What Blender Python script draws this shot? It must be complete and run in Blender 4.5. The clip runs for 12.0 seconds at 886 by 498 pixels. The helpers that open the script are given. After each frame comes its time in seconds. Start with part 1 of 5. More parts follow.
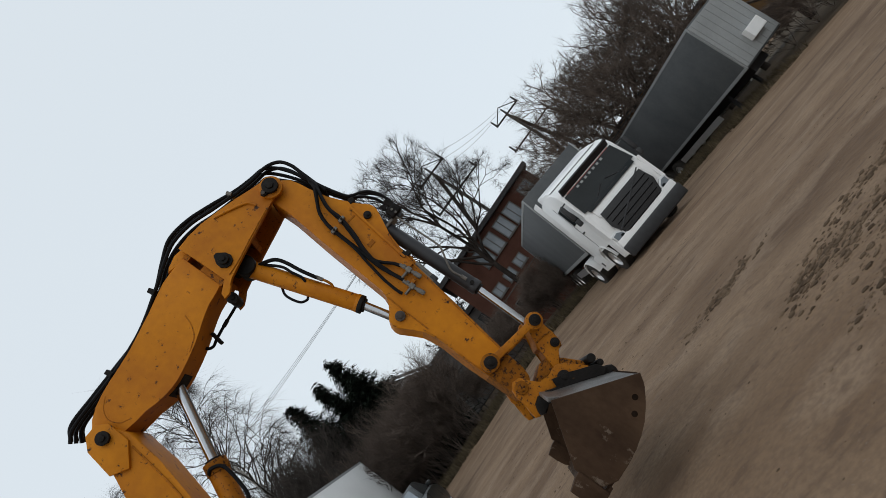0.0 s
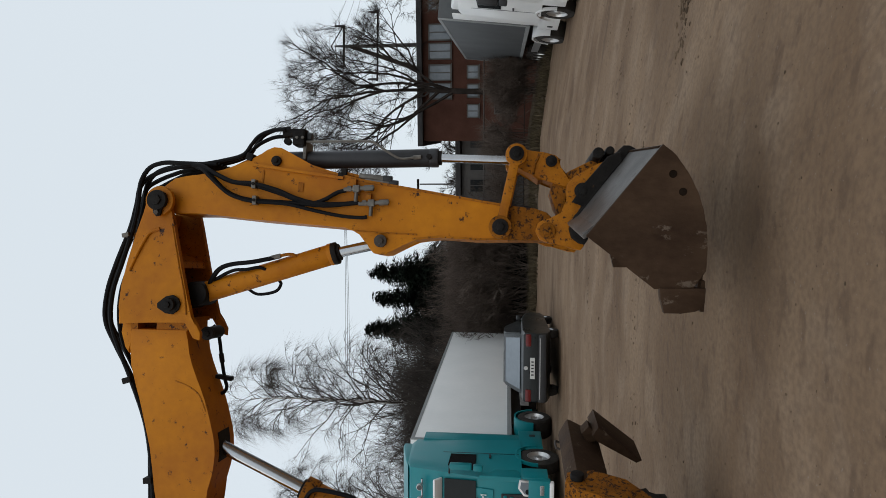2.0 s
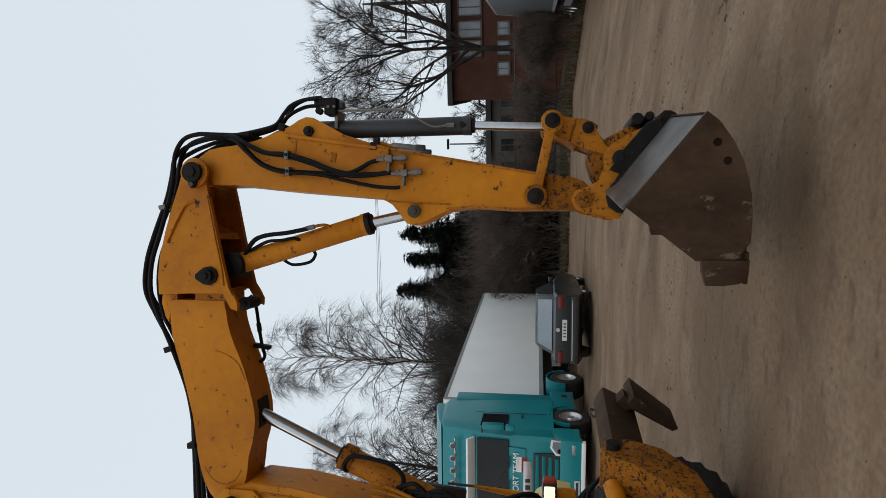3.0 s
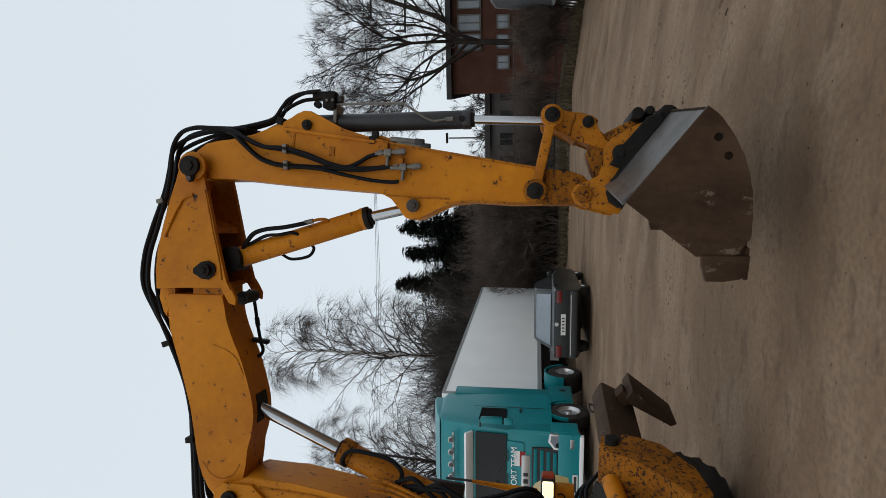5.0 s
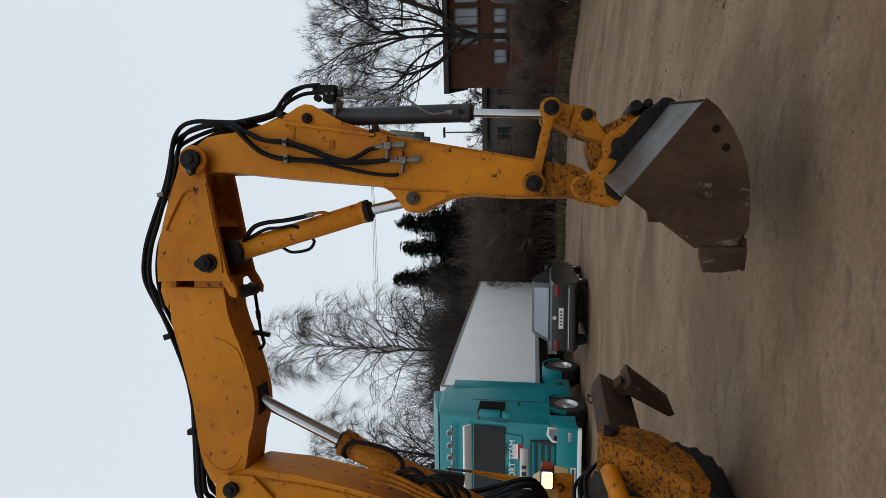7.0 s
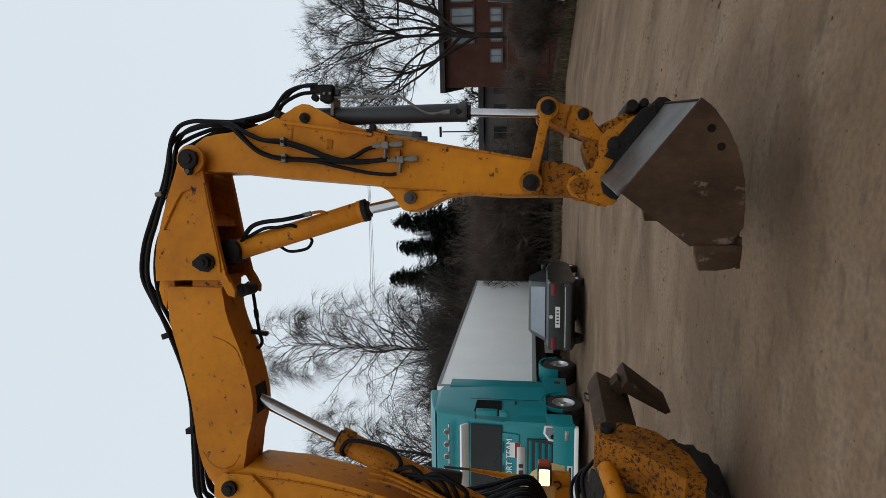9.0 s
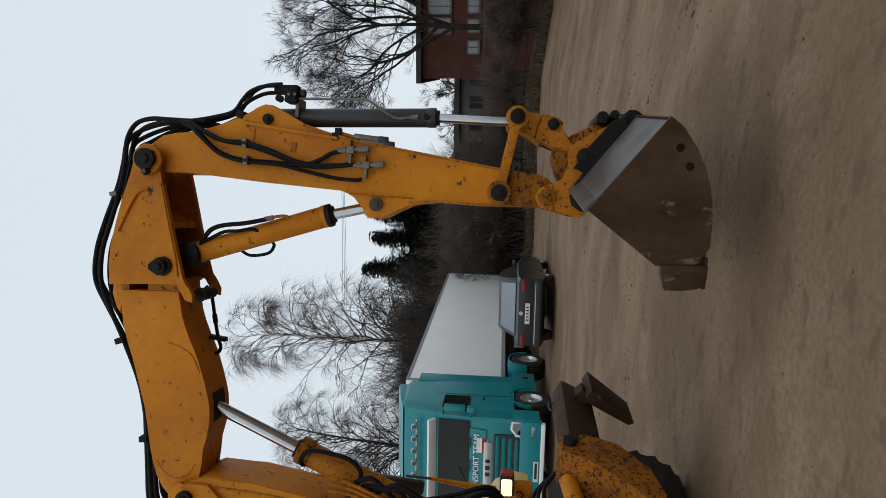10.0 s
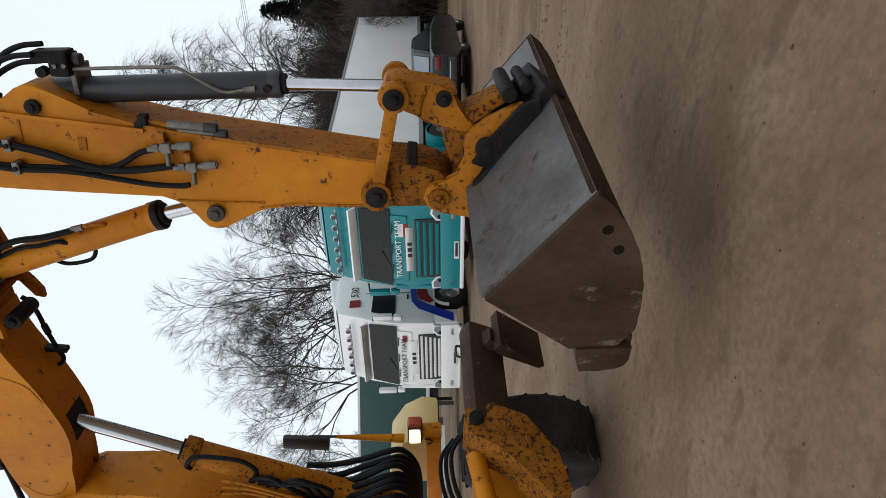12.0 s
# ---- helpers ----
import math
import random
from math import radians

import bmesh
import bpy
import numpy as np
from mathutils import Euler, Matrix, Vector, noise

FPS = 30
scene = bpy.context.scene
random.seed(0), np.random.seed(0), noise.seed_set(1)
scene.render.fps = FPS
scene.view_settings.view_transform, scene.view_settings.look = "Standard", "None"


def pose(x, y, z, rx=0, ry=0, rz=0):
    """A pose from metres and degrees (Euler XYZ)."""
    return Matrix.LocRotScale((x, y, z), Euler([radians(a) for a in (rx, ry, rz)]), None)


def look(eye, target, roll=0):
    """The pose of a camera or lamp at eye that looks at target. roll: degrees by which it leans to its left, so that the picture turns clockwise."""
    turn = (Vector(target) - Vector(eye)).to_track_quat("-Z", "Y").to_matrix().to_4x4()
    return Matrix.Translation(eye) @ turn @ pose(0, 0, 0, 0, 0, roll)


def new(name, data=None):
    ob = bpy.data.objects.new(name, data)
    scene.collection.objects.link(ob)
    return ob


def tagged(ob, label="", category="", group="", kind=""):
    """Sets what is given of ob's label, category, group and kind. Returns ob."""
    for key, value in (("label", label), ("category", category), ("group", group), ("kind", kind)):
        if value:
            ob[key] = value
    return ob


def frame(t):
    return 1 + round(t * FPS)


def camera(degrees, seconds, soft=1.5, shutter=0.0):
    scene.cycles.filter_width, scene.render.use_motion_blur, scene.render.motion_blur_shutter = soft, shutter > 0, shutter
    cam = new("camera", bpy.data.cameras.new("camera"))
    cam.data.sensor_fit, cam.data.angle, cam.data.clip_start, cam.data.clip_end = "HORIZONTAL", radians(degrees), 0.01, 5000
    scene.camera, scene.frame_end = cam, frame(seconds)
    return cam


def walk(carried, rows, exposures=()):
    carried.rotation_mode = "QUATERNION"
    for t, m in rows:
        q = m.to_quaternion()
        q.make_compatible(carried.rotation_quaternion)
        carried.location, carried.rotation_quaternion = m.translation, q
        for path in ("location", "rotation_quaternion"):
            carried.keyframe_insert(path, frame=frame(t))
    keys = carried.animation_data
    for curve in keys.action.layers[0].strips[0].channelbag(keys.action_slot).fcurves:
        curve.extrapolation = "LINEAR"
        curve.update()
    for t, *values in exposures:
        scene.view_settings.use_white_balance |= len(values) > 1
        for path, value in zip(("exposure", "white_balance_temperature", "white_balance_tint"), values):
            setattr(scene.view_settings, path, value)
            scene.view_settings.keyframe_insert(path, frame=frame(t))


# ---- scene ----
cam = camera(68.6, 12.0, soft=0.6)
PATH = [
    (0, (1.424, 0.628, 1.408), (1.503, 2.602, 1.72), -56.4),
    (0.5, (1.508, 0.904, 1.412), (1.345, 2.894, 1.526), -81.5),
    (1, (1.655, 1.16, 1.386), (1.345, 3.134, 1.484), -86.3),
    (1.5, (1.705, 1.389, 1.363), (1.351, 3.353, 1.498), -88.2),
    (2, (1.704, 1.535, 1.371), (1.347, 3.494, 1.564), -89.5),
    (2.5, (1.734, 1.598, 1.396), (1.281, 3.526, 1.672), -88.9),
    (3, (1.761, 1.585, 1.399), (1.285, 3.506, 1.684), -89.5),
    (5, (1.761, 1.601, 1.403), (1.267, 3.519, 1.684), -89.3),
    (5.5, (1.762, 1.597, 1.403), (1.265, 3.515, 1.677), -89.3),
    (6, (1.759, 1.6, 1.405), (1.258, 3.518, 1.673), -89.4),
    (6.5, (1.758, 1.585, 1.409), (1.258, 3.503, 1.675), -89.4),
    (7, (1.755, 1.568, 1.414), (1.245, 3.483, 1.687), -89.4),
    (9, (1.758, 1.547, 1.418), (1.246, 3.462, 1.68), -89.5),
    (9.5, (1.775, 1.561, 1.414), (1.261, 3.481, 1.638), -89.1),
    (10, (1.855, 1.667, 1.381), (1.311, 3.584, 1.561), -88.2),
    (10.5, (1.969, 1.823, 1.317), (1.452, 3.753, 1.403), -91.6),
    (11, (2.254, 2.216, 1.285), (1.463, 4.048, 1.415), -90.8),
    (11.5, (2.573, 2.629, 1.25), (1.475, 4.296, 1.378), -89.7),
    (12, (2.89, 3.12, 1.186), (1.596, 4.644, 1.131), -91.4),
]
walk(cam, [(t, look(eye, target, roll)) for t, eye, target, roll in PATH], [(0, 0.0), (9.9, 0.0), (10.5, 0.14), (11.2, 0.25), (12, 0.31)])
# ---------- world, sun ----------
world = bpy.data.worlds.new("world")
scene.world = world
world.use_nodes = True
wn, wl = world.node_tree.nodes, world.node_tree.links
wn.clear()
sky = wn.new("ShaderNodeTexSky")
sky.sky_type = "NISHITA"
sky.sun_disc = False
sky.sun_elevation, sky.sun_rotation = radians(35), radians(-140)
sky.dust_density = 4.0
skymul = wn.new("ShaderNodeVectorMath")
skymul.operation = "SCALE"
skymul.inputs[3].default_value = 0.12
wl.new(sky.outputs[0], skymul.inputs[0])
cloud = wn.new("ShaderNodeMixRGB")
cloud.inputs[0].default_value = 0.86
cloud.inputs[2].default_value = (0.80, 0.875, 0.93, 1)
wl.new(skymul.outputs[0], cloud.inputs[1])
wbg = wn.new("ShaderNodeBackground")
wbg.inputs[1].default_value = 1.0
wl.new(cloud.outputs[0], wbg.inputs[0])
wout = wn.new("ShaderNodeOutputWorld")
wl.new(wbg.outputs[0], wout.inputs[0])
sun = new("sun", bpy.data.lights.new("sun", "SUN"))
sun.data.energy, sun.data.angle, sun.data.color = 0.25, radians(40), (1.0, 0.96, 0.9)
sun.matrix_world = look((4, -6, 9), (0, 4, 0))


# ---------- materials ----------
def material(name, a, b, scale=4.0, rough=0.7, metal=0.0, bump=0.15, bump_scale=60.0, chips=None, chip_at=0.66, chip_scale=14.0,
             streak=1.0, rough_b=None, spread=0.25, island=0.0, spec=0.5):
    """Two base colours mixed by a broad and a fine noise, chips of a third colour, fine relief."""
    m = bpy.data.materials.new(name)
    m.use_nodes = True
    n, l = m.node_tree.nodes, m.node_tree.links
    p = n["Principled BSDF"]
    tc = n.new("ShaderNodeTexCoord")
    mp = n.new("ShaderNodeMapping")
    mp.inputs["Scale"].default_value = (1, 1, streak)
    l.new(tc.outputs["Object"], mp.inputs[0])

    def noise_tex(s, detail=4.0):
        t = n.new("ShaderNodeTexNoise")
        t.inputs["Scale"].default_value, t.inputs["Detail"].default_value = s, detail
        l.new(mp.outputs[0], t.inputs["Vector"])
        return t

    broad, fine = noise_tex(scale), noise_tex(scale * 9)
    add = n.new("ShaderNodeMath")
    add.operation = "MULTIPLY_ADD"
    add.inputs[1].default_value = 0.35
    l.new(fine.outputs[0], add.inputs[0])
    l.new(broad.outputs[0], add.inputs[2])
    ramp = n.new("ShaderNodeMapRange")
    ramp.inputs[1].default_value, ramp.inputs[2].default_value = 0.675 - spread, 0.675 + spread
    l.new(add.outputs[0], ramp.inputs[0])
    mix = n.new("ShaderNodeMixRGB")
    mix.inputs[1].default_value, mix.inputs[2].default_value = (*a, 1), (*b, 1)
    l.new(ramp.outputs[0], mix.inputs[0])
    colour = mix.outputs[0]
    if island:
        geo = n.new("ShaderNodeNewGeometry")
        hsv = n.new("ShaderNodeHueSaturation")
        mr = n.new("ShaderNodeMapRange")
        mr.inputs[3].default_value, mr.inputs[4].default_value = 1 - island, 1 + island
        l.new(geo.outputs["Random Per Island"], mr.inputs[0])
        l.new(mr.outputs[0], hsv.inputs["Value"])
        l.new(colour, hsv.inputs["Color"])
        colour = hsv.outputs[0]
    p.inputs["Roughness"].default_value = rough
    p.inputs["Metallic"].default_value = metal
    p.inputs["Specular IOR Level"].default_value = spec
    if rough_b is not None:
        rr = n.new("ShaderNodeMapRange")
        rr.inputs[3].default_value, rr.inputs[4].default_value = rough, rough_b
        l.new(ramp.outputs[0], rr.inputs[0])
        l.new(rr.outputs[0], p.inputs["Roughness"])
    if chips:
        cn = noise_tex(chip_scale, 10.0)
        cn.inputs["Roughness"].default_value = 0.72
        step = n.new("ShaderNodeMapRange")
        step.inputs[1].default_value, step.inputs[2].default_value = chip_at, chip_at + 0.06
        l.new(cn.outputs[0], step.inputs[0])
        cm = n.new("ShaderNodeMixRGB")
        cm.inputs[2].default_value = (*chips, 1)
        l.new(step.outputs[0], cm.inputs[0])
        l.new(colour, cm.inputs[1])
        colour = cm.outputs[0]
    l.new(colour, p.inputs["Base Color"])
    if bump:
        bn = noise_tex(bump_scale, 3.0)
        bp = n.new("ShaderNodeBump")
        bp.inputs["Strength"].default_value, bp.inputs["Distance"].default_value = bump, 0.01
        l.new(bn.outputs[0], bp.inputs["Height"])
        l.new(bp.outputs[0], p.inputs["Normal"])
    return m


YELLOW = material("yellow_paint", (0.41, 0.130, 0.002), (0.60, 0.220, 0.005), 1.8, 0.5, 0, 0.10, 90, (0.040, 0.016, 0.008), 0.585, 13, rough_b=0.62, spec=0.22, spread=0.20)
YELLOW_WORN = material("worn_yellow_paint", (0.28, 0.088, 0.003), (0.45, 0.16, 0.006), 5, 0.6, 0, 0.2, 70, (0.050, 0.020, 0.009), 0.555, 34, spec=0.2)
RUST = material("rusty_yellow", (0.16, 0.054, 0.004), (0.34, 0.118, 0.007), 6, 0.75, 0, 0.4, 60, (0.034, 0.016, 0.009), 0.515, 34, spec=0.15)
BUCKET = material("brown_bucket_steel", (0.029, 0.0150, 0.0080), (0.070, 0.041, 0.024), 3.5, 0.7, 0.0, 0.4, 45, (0.125, 0.094, 0.070), 0.605, 11, streak=0.6, rough_b=0.8, spec=0.14, spread=0.2)
WORN_STEEL = material("worn_bare_steel", (0.045, 0.041, 0.038), (0.150, 0.140, 0.132), 3, 0.40, 0.2, 0.25, 60, (0.035, 0.024, 0.018), 0.58, 9, spec=0.35)
DARK_STEEL = material("dark_steel", (0.006, 0.0055, 0.0055), (0.019, 0.016, 0.014), 8, 0.6, 0.0, 0.25, 60, (0.055, 0.028, 0.012), 0.64, 30, spec=0.14)
GREY_STEEL = material("grey_painted_steel", (0.045, 0.036, 0.030), (0.085, 0.070, 0.060), 5, 0.6, 0.0, 0.2, 50, (0.028, 0.015, 0.009), 0.60, 18, spec=0.25)
RAM_GREY = material("dark_grey_paint", (0.030, 0.031, 0.035), (0.044, 0.045, 0.049), 5, 0.45, 0, 0.08, 60, spec=0.35)
CHROME = material("chrome_rod", (0.40, 0.41, 0.43), (0.50, 0.51, 0.53), 3, 0.18, 1.0, 0.02, 80)
RUBBER = material("black_hose_rubber", (0.003, 0.003, 0.004), (0.007, 0.007, 0.008), 20, 0.58, 0, 0.1, 120, spec=0.14)
TYRE = material("dusty_tyre_rubber", (0.018, 0.017, 0.016), (0.050, 0.044, 0.038), 5, 0.85, 0, 0.4, 40, spec=0.2)
FITTING = material("zinc_fitting", (0.10, 0.092, 0.08), (0.19, 0.175, 0.155), 30, 0.45, 0.5, 0.05, 80)
VERGE = material("rough_grass_earth", (0.050, 0.037, 0.025), (0.100, 0.074, 0.050), 1.4, 0.95, 0, 0.6, 12, (0.02, 0.016, 0.011), 0.6, 3, spec=0.1)
TWIG_GREY = material("grey_brown_twigs", (0.042, 0.036, 0.032), (0.082, 0.070, 0.062), 1.5, 0.95, 0, 0, island=0.35, spec=0.1)
SOIL_CLOD = material("soil_clods", (0.085, 0.058, 0.038), (0.150, 0.106, 0.071), 3, 0.95, 0, 0, island=0.4, spec=0.1)
GRASS = material("dry_grass", (0.046, 0.038, 0.022), (0.105, 0.080, 0.050), 1.1, 0.9, 0, 0, island=0.4, spec=0.1)
BRICK = material("red_brick_wall", (0.066, 0.028, 0.019), (0.102, 0.045, 0.032), 1.2, 0.9, 0, 0.3, 30, spec=0.2)
RENDER_GREY = material("grey_render", (0.10, 0.095, 0.090), (0.15, 0.142, 0.135), 1, 0.9, 0, 0.2, 20, spec=0.2)
RENDER_PALE = material("pale_render", (0.20, 0.195, 0.19), (0.27, 0.265, 0.26), 1, 0.9, 0, 0.1, 20, spec=0.2)
ROOF = material("dark_roof_felt", (0.035, 0.034, 0.035), (0.06, 0.058, 0.058), 2, 0.85, 0, 0.2, 20)
OCHRE = material("ochre_sheet", (0.12, 0.060, 0.014), (0.16, 0.08, 0.02), 2, 0.8, 0, 0.1, 20)
BARK = material("dark_bark", (0.018, 0.014, 0.012), (0.042, 0.034, 0.029), 3, 0.95, 0, 0, island=0.3, spec=0.1)
TWIG_BROWN = material("brown_twigs", (0.075, 0.058, 0.048), (0.150, 0.118, 0.099), 1.5, 0.95, 0, 0, island=0.35, spec=0.1)
BIRCH = material("birch_bark", (0.42, 0.40, 0.37), (0.55, 0.53, 0.50), 2, 0.8, 0, 0, 20, (0.03, 0.027, 0.025), 0.56, 3.2, streak=3.0)
NEEDLES = material("spruce_needles", (0.006, 0.010, 0.007), (0.018, 0.026, 0.017), 1.3, 0.9, 0, 0, island=0.35, spec=0.1)
TEAL = material("teal_lorry_paint", (0.004, 0.185, 0.21), (0.006, 0.215, 0.24), 1.5, 0.28, 0, 0, rough_b=0.4, spec=0.4)
WHITE_PAINT = material("white_lorry_paint", (0.70, 0.71, 0.71), (0.80, 0.80, 0.79), 1.5, 0.3, 0, 0, rough_b=0.4)
BODY_WHITE = material("white_box_panel", (0.80, 0.81, 0.80), (0.87, 0.87, 0.86), 0.8, 0.42, 0, 0.02, 20, rough_b=0.55)
BLACK_PLASTIC = material("black_plastic", (0.012, 0.012, 0.013), (0.022, 0.022, 0.024), 6, 0.5, 0, 0.05, 60)
SILVER = material("silver_trim", (0.5, 0.5, 0.5), (0.6, 0.6, 0.6), 3, 0.3, 0.7, 0)
DARK_GLASS = material("dark_window_glass", (0.008, 0.011, 0.012), (0.014, 0.018, 0.02), 1.5, 0.12, 0, 0, spec=0.16)
# the sky's reflection on the panes is put into this pale base colour
SKY_SHEEN_GLASS = material("sky_sheen_glass", (0.13, 0.155, 0.18), (0.22, 0.25, 0.28), 0.7, 0.1, 0, 0, spec=0.6)
CAR_GREY = material("dark_grey_car_paint", (0.010, 0.013, 0.014), (0.015, 0.018, 0.019), 2, 0.25, 0.1, 0, rough_b=0.4)
TAIL_RED = material("dark_red_lens", (0.11, 0.006, 0.006), (0.15, 0.009, 0.009), 5, 0.3, 0, 0)
INDICATOR = material("orange_red_lens", (0.30, 0.035, 0.010), (0.38, 0.05, 0.015), 6, 0.35, 0, 0)
DULL_RED = material("dull_red_film", (0.26, 0.030, 0.024), (0.34, 0.045, 0.034), 3, 0.5)
RED = material("red_plastic", (0.20, 0.008, 0.008), (0.27, 0.012, 0.012), 5, 0.4, 0, 0, spec=0.3)
BLUE = material("blue_stripe", (0.012, 0.03, 0.30), (0.015, 0.04, 0.36), 3, 0.35, 0, 0)
PLATE = material("white_plate", (0.55, 0.55, 0.52), (0.62, 0.62, 0.6), 6, 0.5, 0, 0)
GREEN = material("dark_green_curtain", (0.010, 0.050, 0.045), (0.016, 0.066, 0.058), 1, 0.5, 0, 0.05, 10)
TIPPER_GREY = material("grey_trailer_skin", (0.068, 0.073, 0.077), (0.10, 0.106, 0.11), 0.8, 0.55, 0.1, 0.05, 15, spec=0.3)
PALE_GREY = material("pale_grey_panel", (0.22, 0.23, 0.23), (0.29, 0.30, 0.30), 0.8, 0.5, 0.1, 0.05, 15)
CREAM = material("cream_yellow_paint", (0.56, 0.40, 0.14), (0.64, 0.48, 0.20), 2, 0.45, 0, 0.03, 40)
CONCRETE = material("weathered_pole", (0.040, 0.036, 0.033), (0.065, 0.060, 0.055), 3, 0.9, 0, 0.2, 30)


def soil_material():
    """Packed sandy soil: broad damp patches, drawn-out wheel streaks, crumbs and pebbles."""
    m = bpy.data.materials.new("sandy_soil")
    m.use_nodes = True
    n, l = m.node_tree.nodes, m.node_tree.links
    p = n["Principled BSDF"]
    tc = n.new("ShaderNodeTexCoord")

    def tex(scale, detail, stretch=(1, 1, 1), turn=0.0, kind="ShaderNodeTexNoise"):
        mp = n.new("ShaderNodeMapping")
        mp.inputs["Scale"].default_value = stretch
        mp.inputs["Rotation"].default_value = (0, 0, turn)
        l.new(tc.outputs["Object"], mp.inputs[0])
        t = n.new(kind)
        t.inputs["Scale"].default_value = scale
        if kind == "ShaderNodeTexNoise":
            t.inputs["Detail"].default_value = detail
        l.new(mp.outputs[0], t.inputs["Vector"])
        return t.outputs[0]

    def ranged(src, lo, hi, a=0.0, b=1.0):
        r = n.new("ShaderNodeMapRange")
        for k, v in zip((1, 2, 3, 4), (lo, hi, a, b)):
            r.inputs[k].default_value = v
        l.new(src, r.inputs[0])
        return r.outputs[0]

    def mixed(fac, a, b, mode="MIX"):
        x = n.new("ShaderNodeMixRGB")
        x.blend_type = mode
        l.new(fac, x.inputs[0])
        for k, v in ((1, a), (2, b)):
            if isinstance(v, tuple):
                x.inputs[k].default_value = (*v, 1)
            else:
                l.new(v, x.inputs[k])
        return x.outputs[0]

    damp = ranged(tex(0.22, 5), 0.36, 0.64)
    streak = ranged(tex(0.55, 8, (0.7, 1.5, 1), 0.06), 0.38, 0.70)
    rut = ranged(tex(0.7, 8, (0.20, 2.2, 1), -0.10), 0.635, 0.70)
    crumbs = ranged(tex(26, 5), 0.38, 0.66)
    specks = ranged(tex(60, 2), 0.69, 0.74)
    col = mixed(damp, (0.118, 0.072, 0.042), (0.188, 0.121, 0.073))
    col = mixed(streak, col, (0.250, 0.170, 0.108))
    patch = ranged(tex(1.3, 9, (0.8, 1.2, 1), 0.4), 0.52, 0.66)
    col = mixed(ranged(patch, 0, 1, 0, 0.6), col, (0.264, 0.188, 0.128))
    clump = ranged(tex(5.5, 8, (0.7, 1.3, 1), 0.2), 0.56, 0.66)
    col = mixed(ranged(clump, 0, 1, 0, 0.5), col, (0.096, 0.061, 0.040))
    col = mixed(ranged(rut, 0, 1, 0, 0.75), col, (0.080, 0.050, 0.032))
    col = mixed(ranged(crumbs, 0, 1, 0.0, 0.42), col, (0.094, 0.062, 0.044))
    col = mixed(ranged(specks, 0, 1, 0.0, 0.55), col, (0.248, 0.206, 0.175))
    l.new(col, p.inputs["Base Color"])
    p.inputs["Roughness"].default_value = 0.93
    p.inputs["Specular IOR Level"].default_value = 0.18
    add = n.new("ShaderNodeMath")
    add.operation = "ADD"
    l.new(ranged(tex(7, 8), 0, 1, 0, 1.4), add.inputs[0])
    l.new(ranged(streak, 0, 1, 0, 0.5), add.inputs[1])
    bp = n.new("ShaderNodeBump")
    bp.inputs["Strength"].default_value, bp.inputs["Distance"].default_value = 0.55, 0.03
    l.new(add.outputs[0], bp.inputs["Height"])
    l.new(bp.outputs[0], p.inputs["Normal"])
    return m


SOIL = soil_material()
HOLE = material("shaded_hole", (0.010, 0.007, 0.005), (0.020, 0.014, 0.010), 25, 0.9, 0, 0, spec=0.0)
LAMP_GLASS = bpy.data.materials.new("lit_lamp_lens")
LAMP_GLASS.use_nodes = True
LAMP_GLASS.node_tree.nodes["Principled BSDF"].inputs["Base Color"].default_value = (0.9, 0.85, 0.7, 1)
LAMP_GLASS.node_tree.nodes["Principled BSDF"].inputs["Emission Color"].default_value = (1.0, 0.86, 0.55, 1)
LAMP_GLASS.node_tree.nodes["Principled BSDF"].inputs["Emission Strength"].default_value = 1.1


# ---------- mesh helpers ----------
def thing(name, m, label, category, group="", kind=""):
    ob = new(name)
    ob.empty_display_size = 0.2
    ob.matrix_world = m
    return tagged(ob, label, category, group, kind)


def part(name, bm, mat, parent=None, label="", smooth=False, kind=""):
    me = bpy.data.meshes.new(name)
    bmesh.ops.recalc_face_normals(bm, faces=bm.faces)
    bm.to_mesh(me)
    bm.free()
    me.materials.append(mat)
    if smooth:
        for f in me.polygons:
            f.use_smooth = True
        me.set_sharp_from_angle(angle=radians(40))
    ob = new(name, me)
    ob.parent = parent
    return tagged(ob, label, kind=kind)


def raw(name, verts, faces, mat, parent=None, label="", kind=""):
    me = bpy.data.meshes.new(name)
    me.from_pydata(verts, [], faces)
    me.materials.append(mat)
    ob = new(name, me)
    ob.parent = parent
    return tagged(ob, label, kind=kind)


def box(size, at=(0, 0, 0), rot=(0, 0, 0), bevel=0.0, bm=None):
    bm = bm or bmesh.new()
    old = set(bm.verts)
    r = bmesh.ops.create_cube(bm, size=1.0, matrix=pose(*at, *rot) @ Matrix.Diagonal((*size, 1)))
    if bevel:
        edges = {e for v in r["verts"] for e in v.link_edges}
        bmesh.ops.bevel(bm, geom=list(edges), offset=bevel, segments=2, affect="EDGES", profile=0.6)
    return bm


def prism(outline, w0, w1, bevel=0.0, bm=None, axis="y"):
    """The outline (two coordinates a corner) drawn out along an axis from w0 to w1."""
    bm = bm or bmesh.new()
    place = {"y": lambda a, b, w: (a, w, b), "x": lambda a, b, w: (w, a, b), "z": lambda a, b, w: (a, b, w)}[axis]
    near = [bm.verts.new(place(a, b, w0)) for a, b in outline]
    far = [bm.verts.new(place(a, b, w1)) for a, b in outline]
    f0, f1 = bm.faces.new(near), bm.faces.new(far[::-1])
    k = len(outline)
    for i in range(k):
        bm.faces.new((near[i], far[i], far[(i + 1) % k], near[(i + 1) % k]))
    if bevel:
        edges = list({*f0.edges, *f1.edges})
        bmesh.ops.bevel(bm, geom=edges, offset=bevel, segments=2, affect="EDGES", profile=0.6)
    return bm


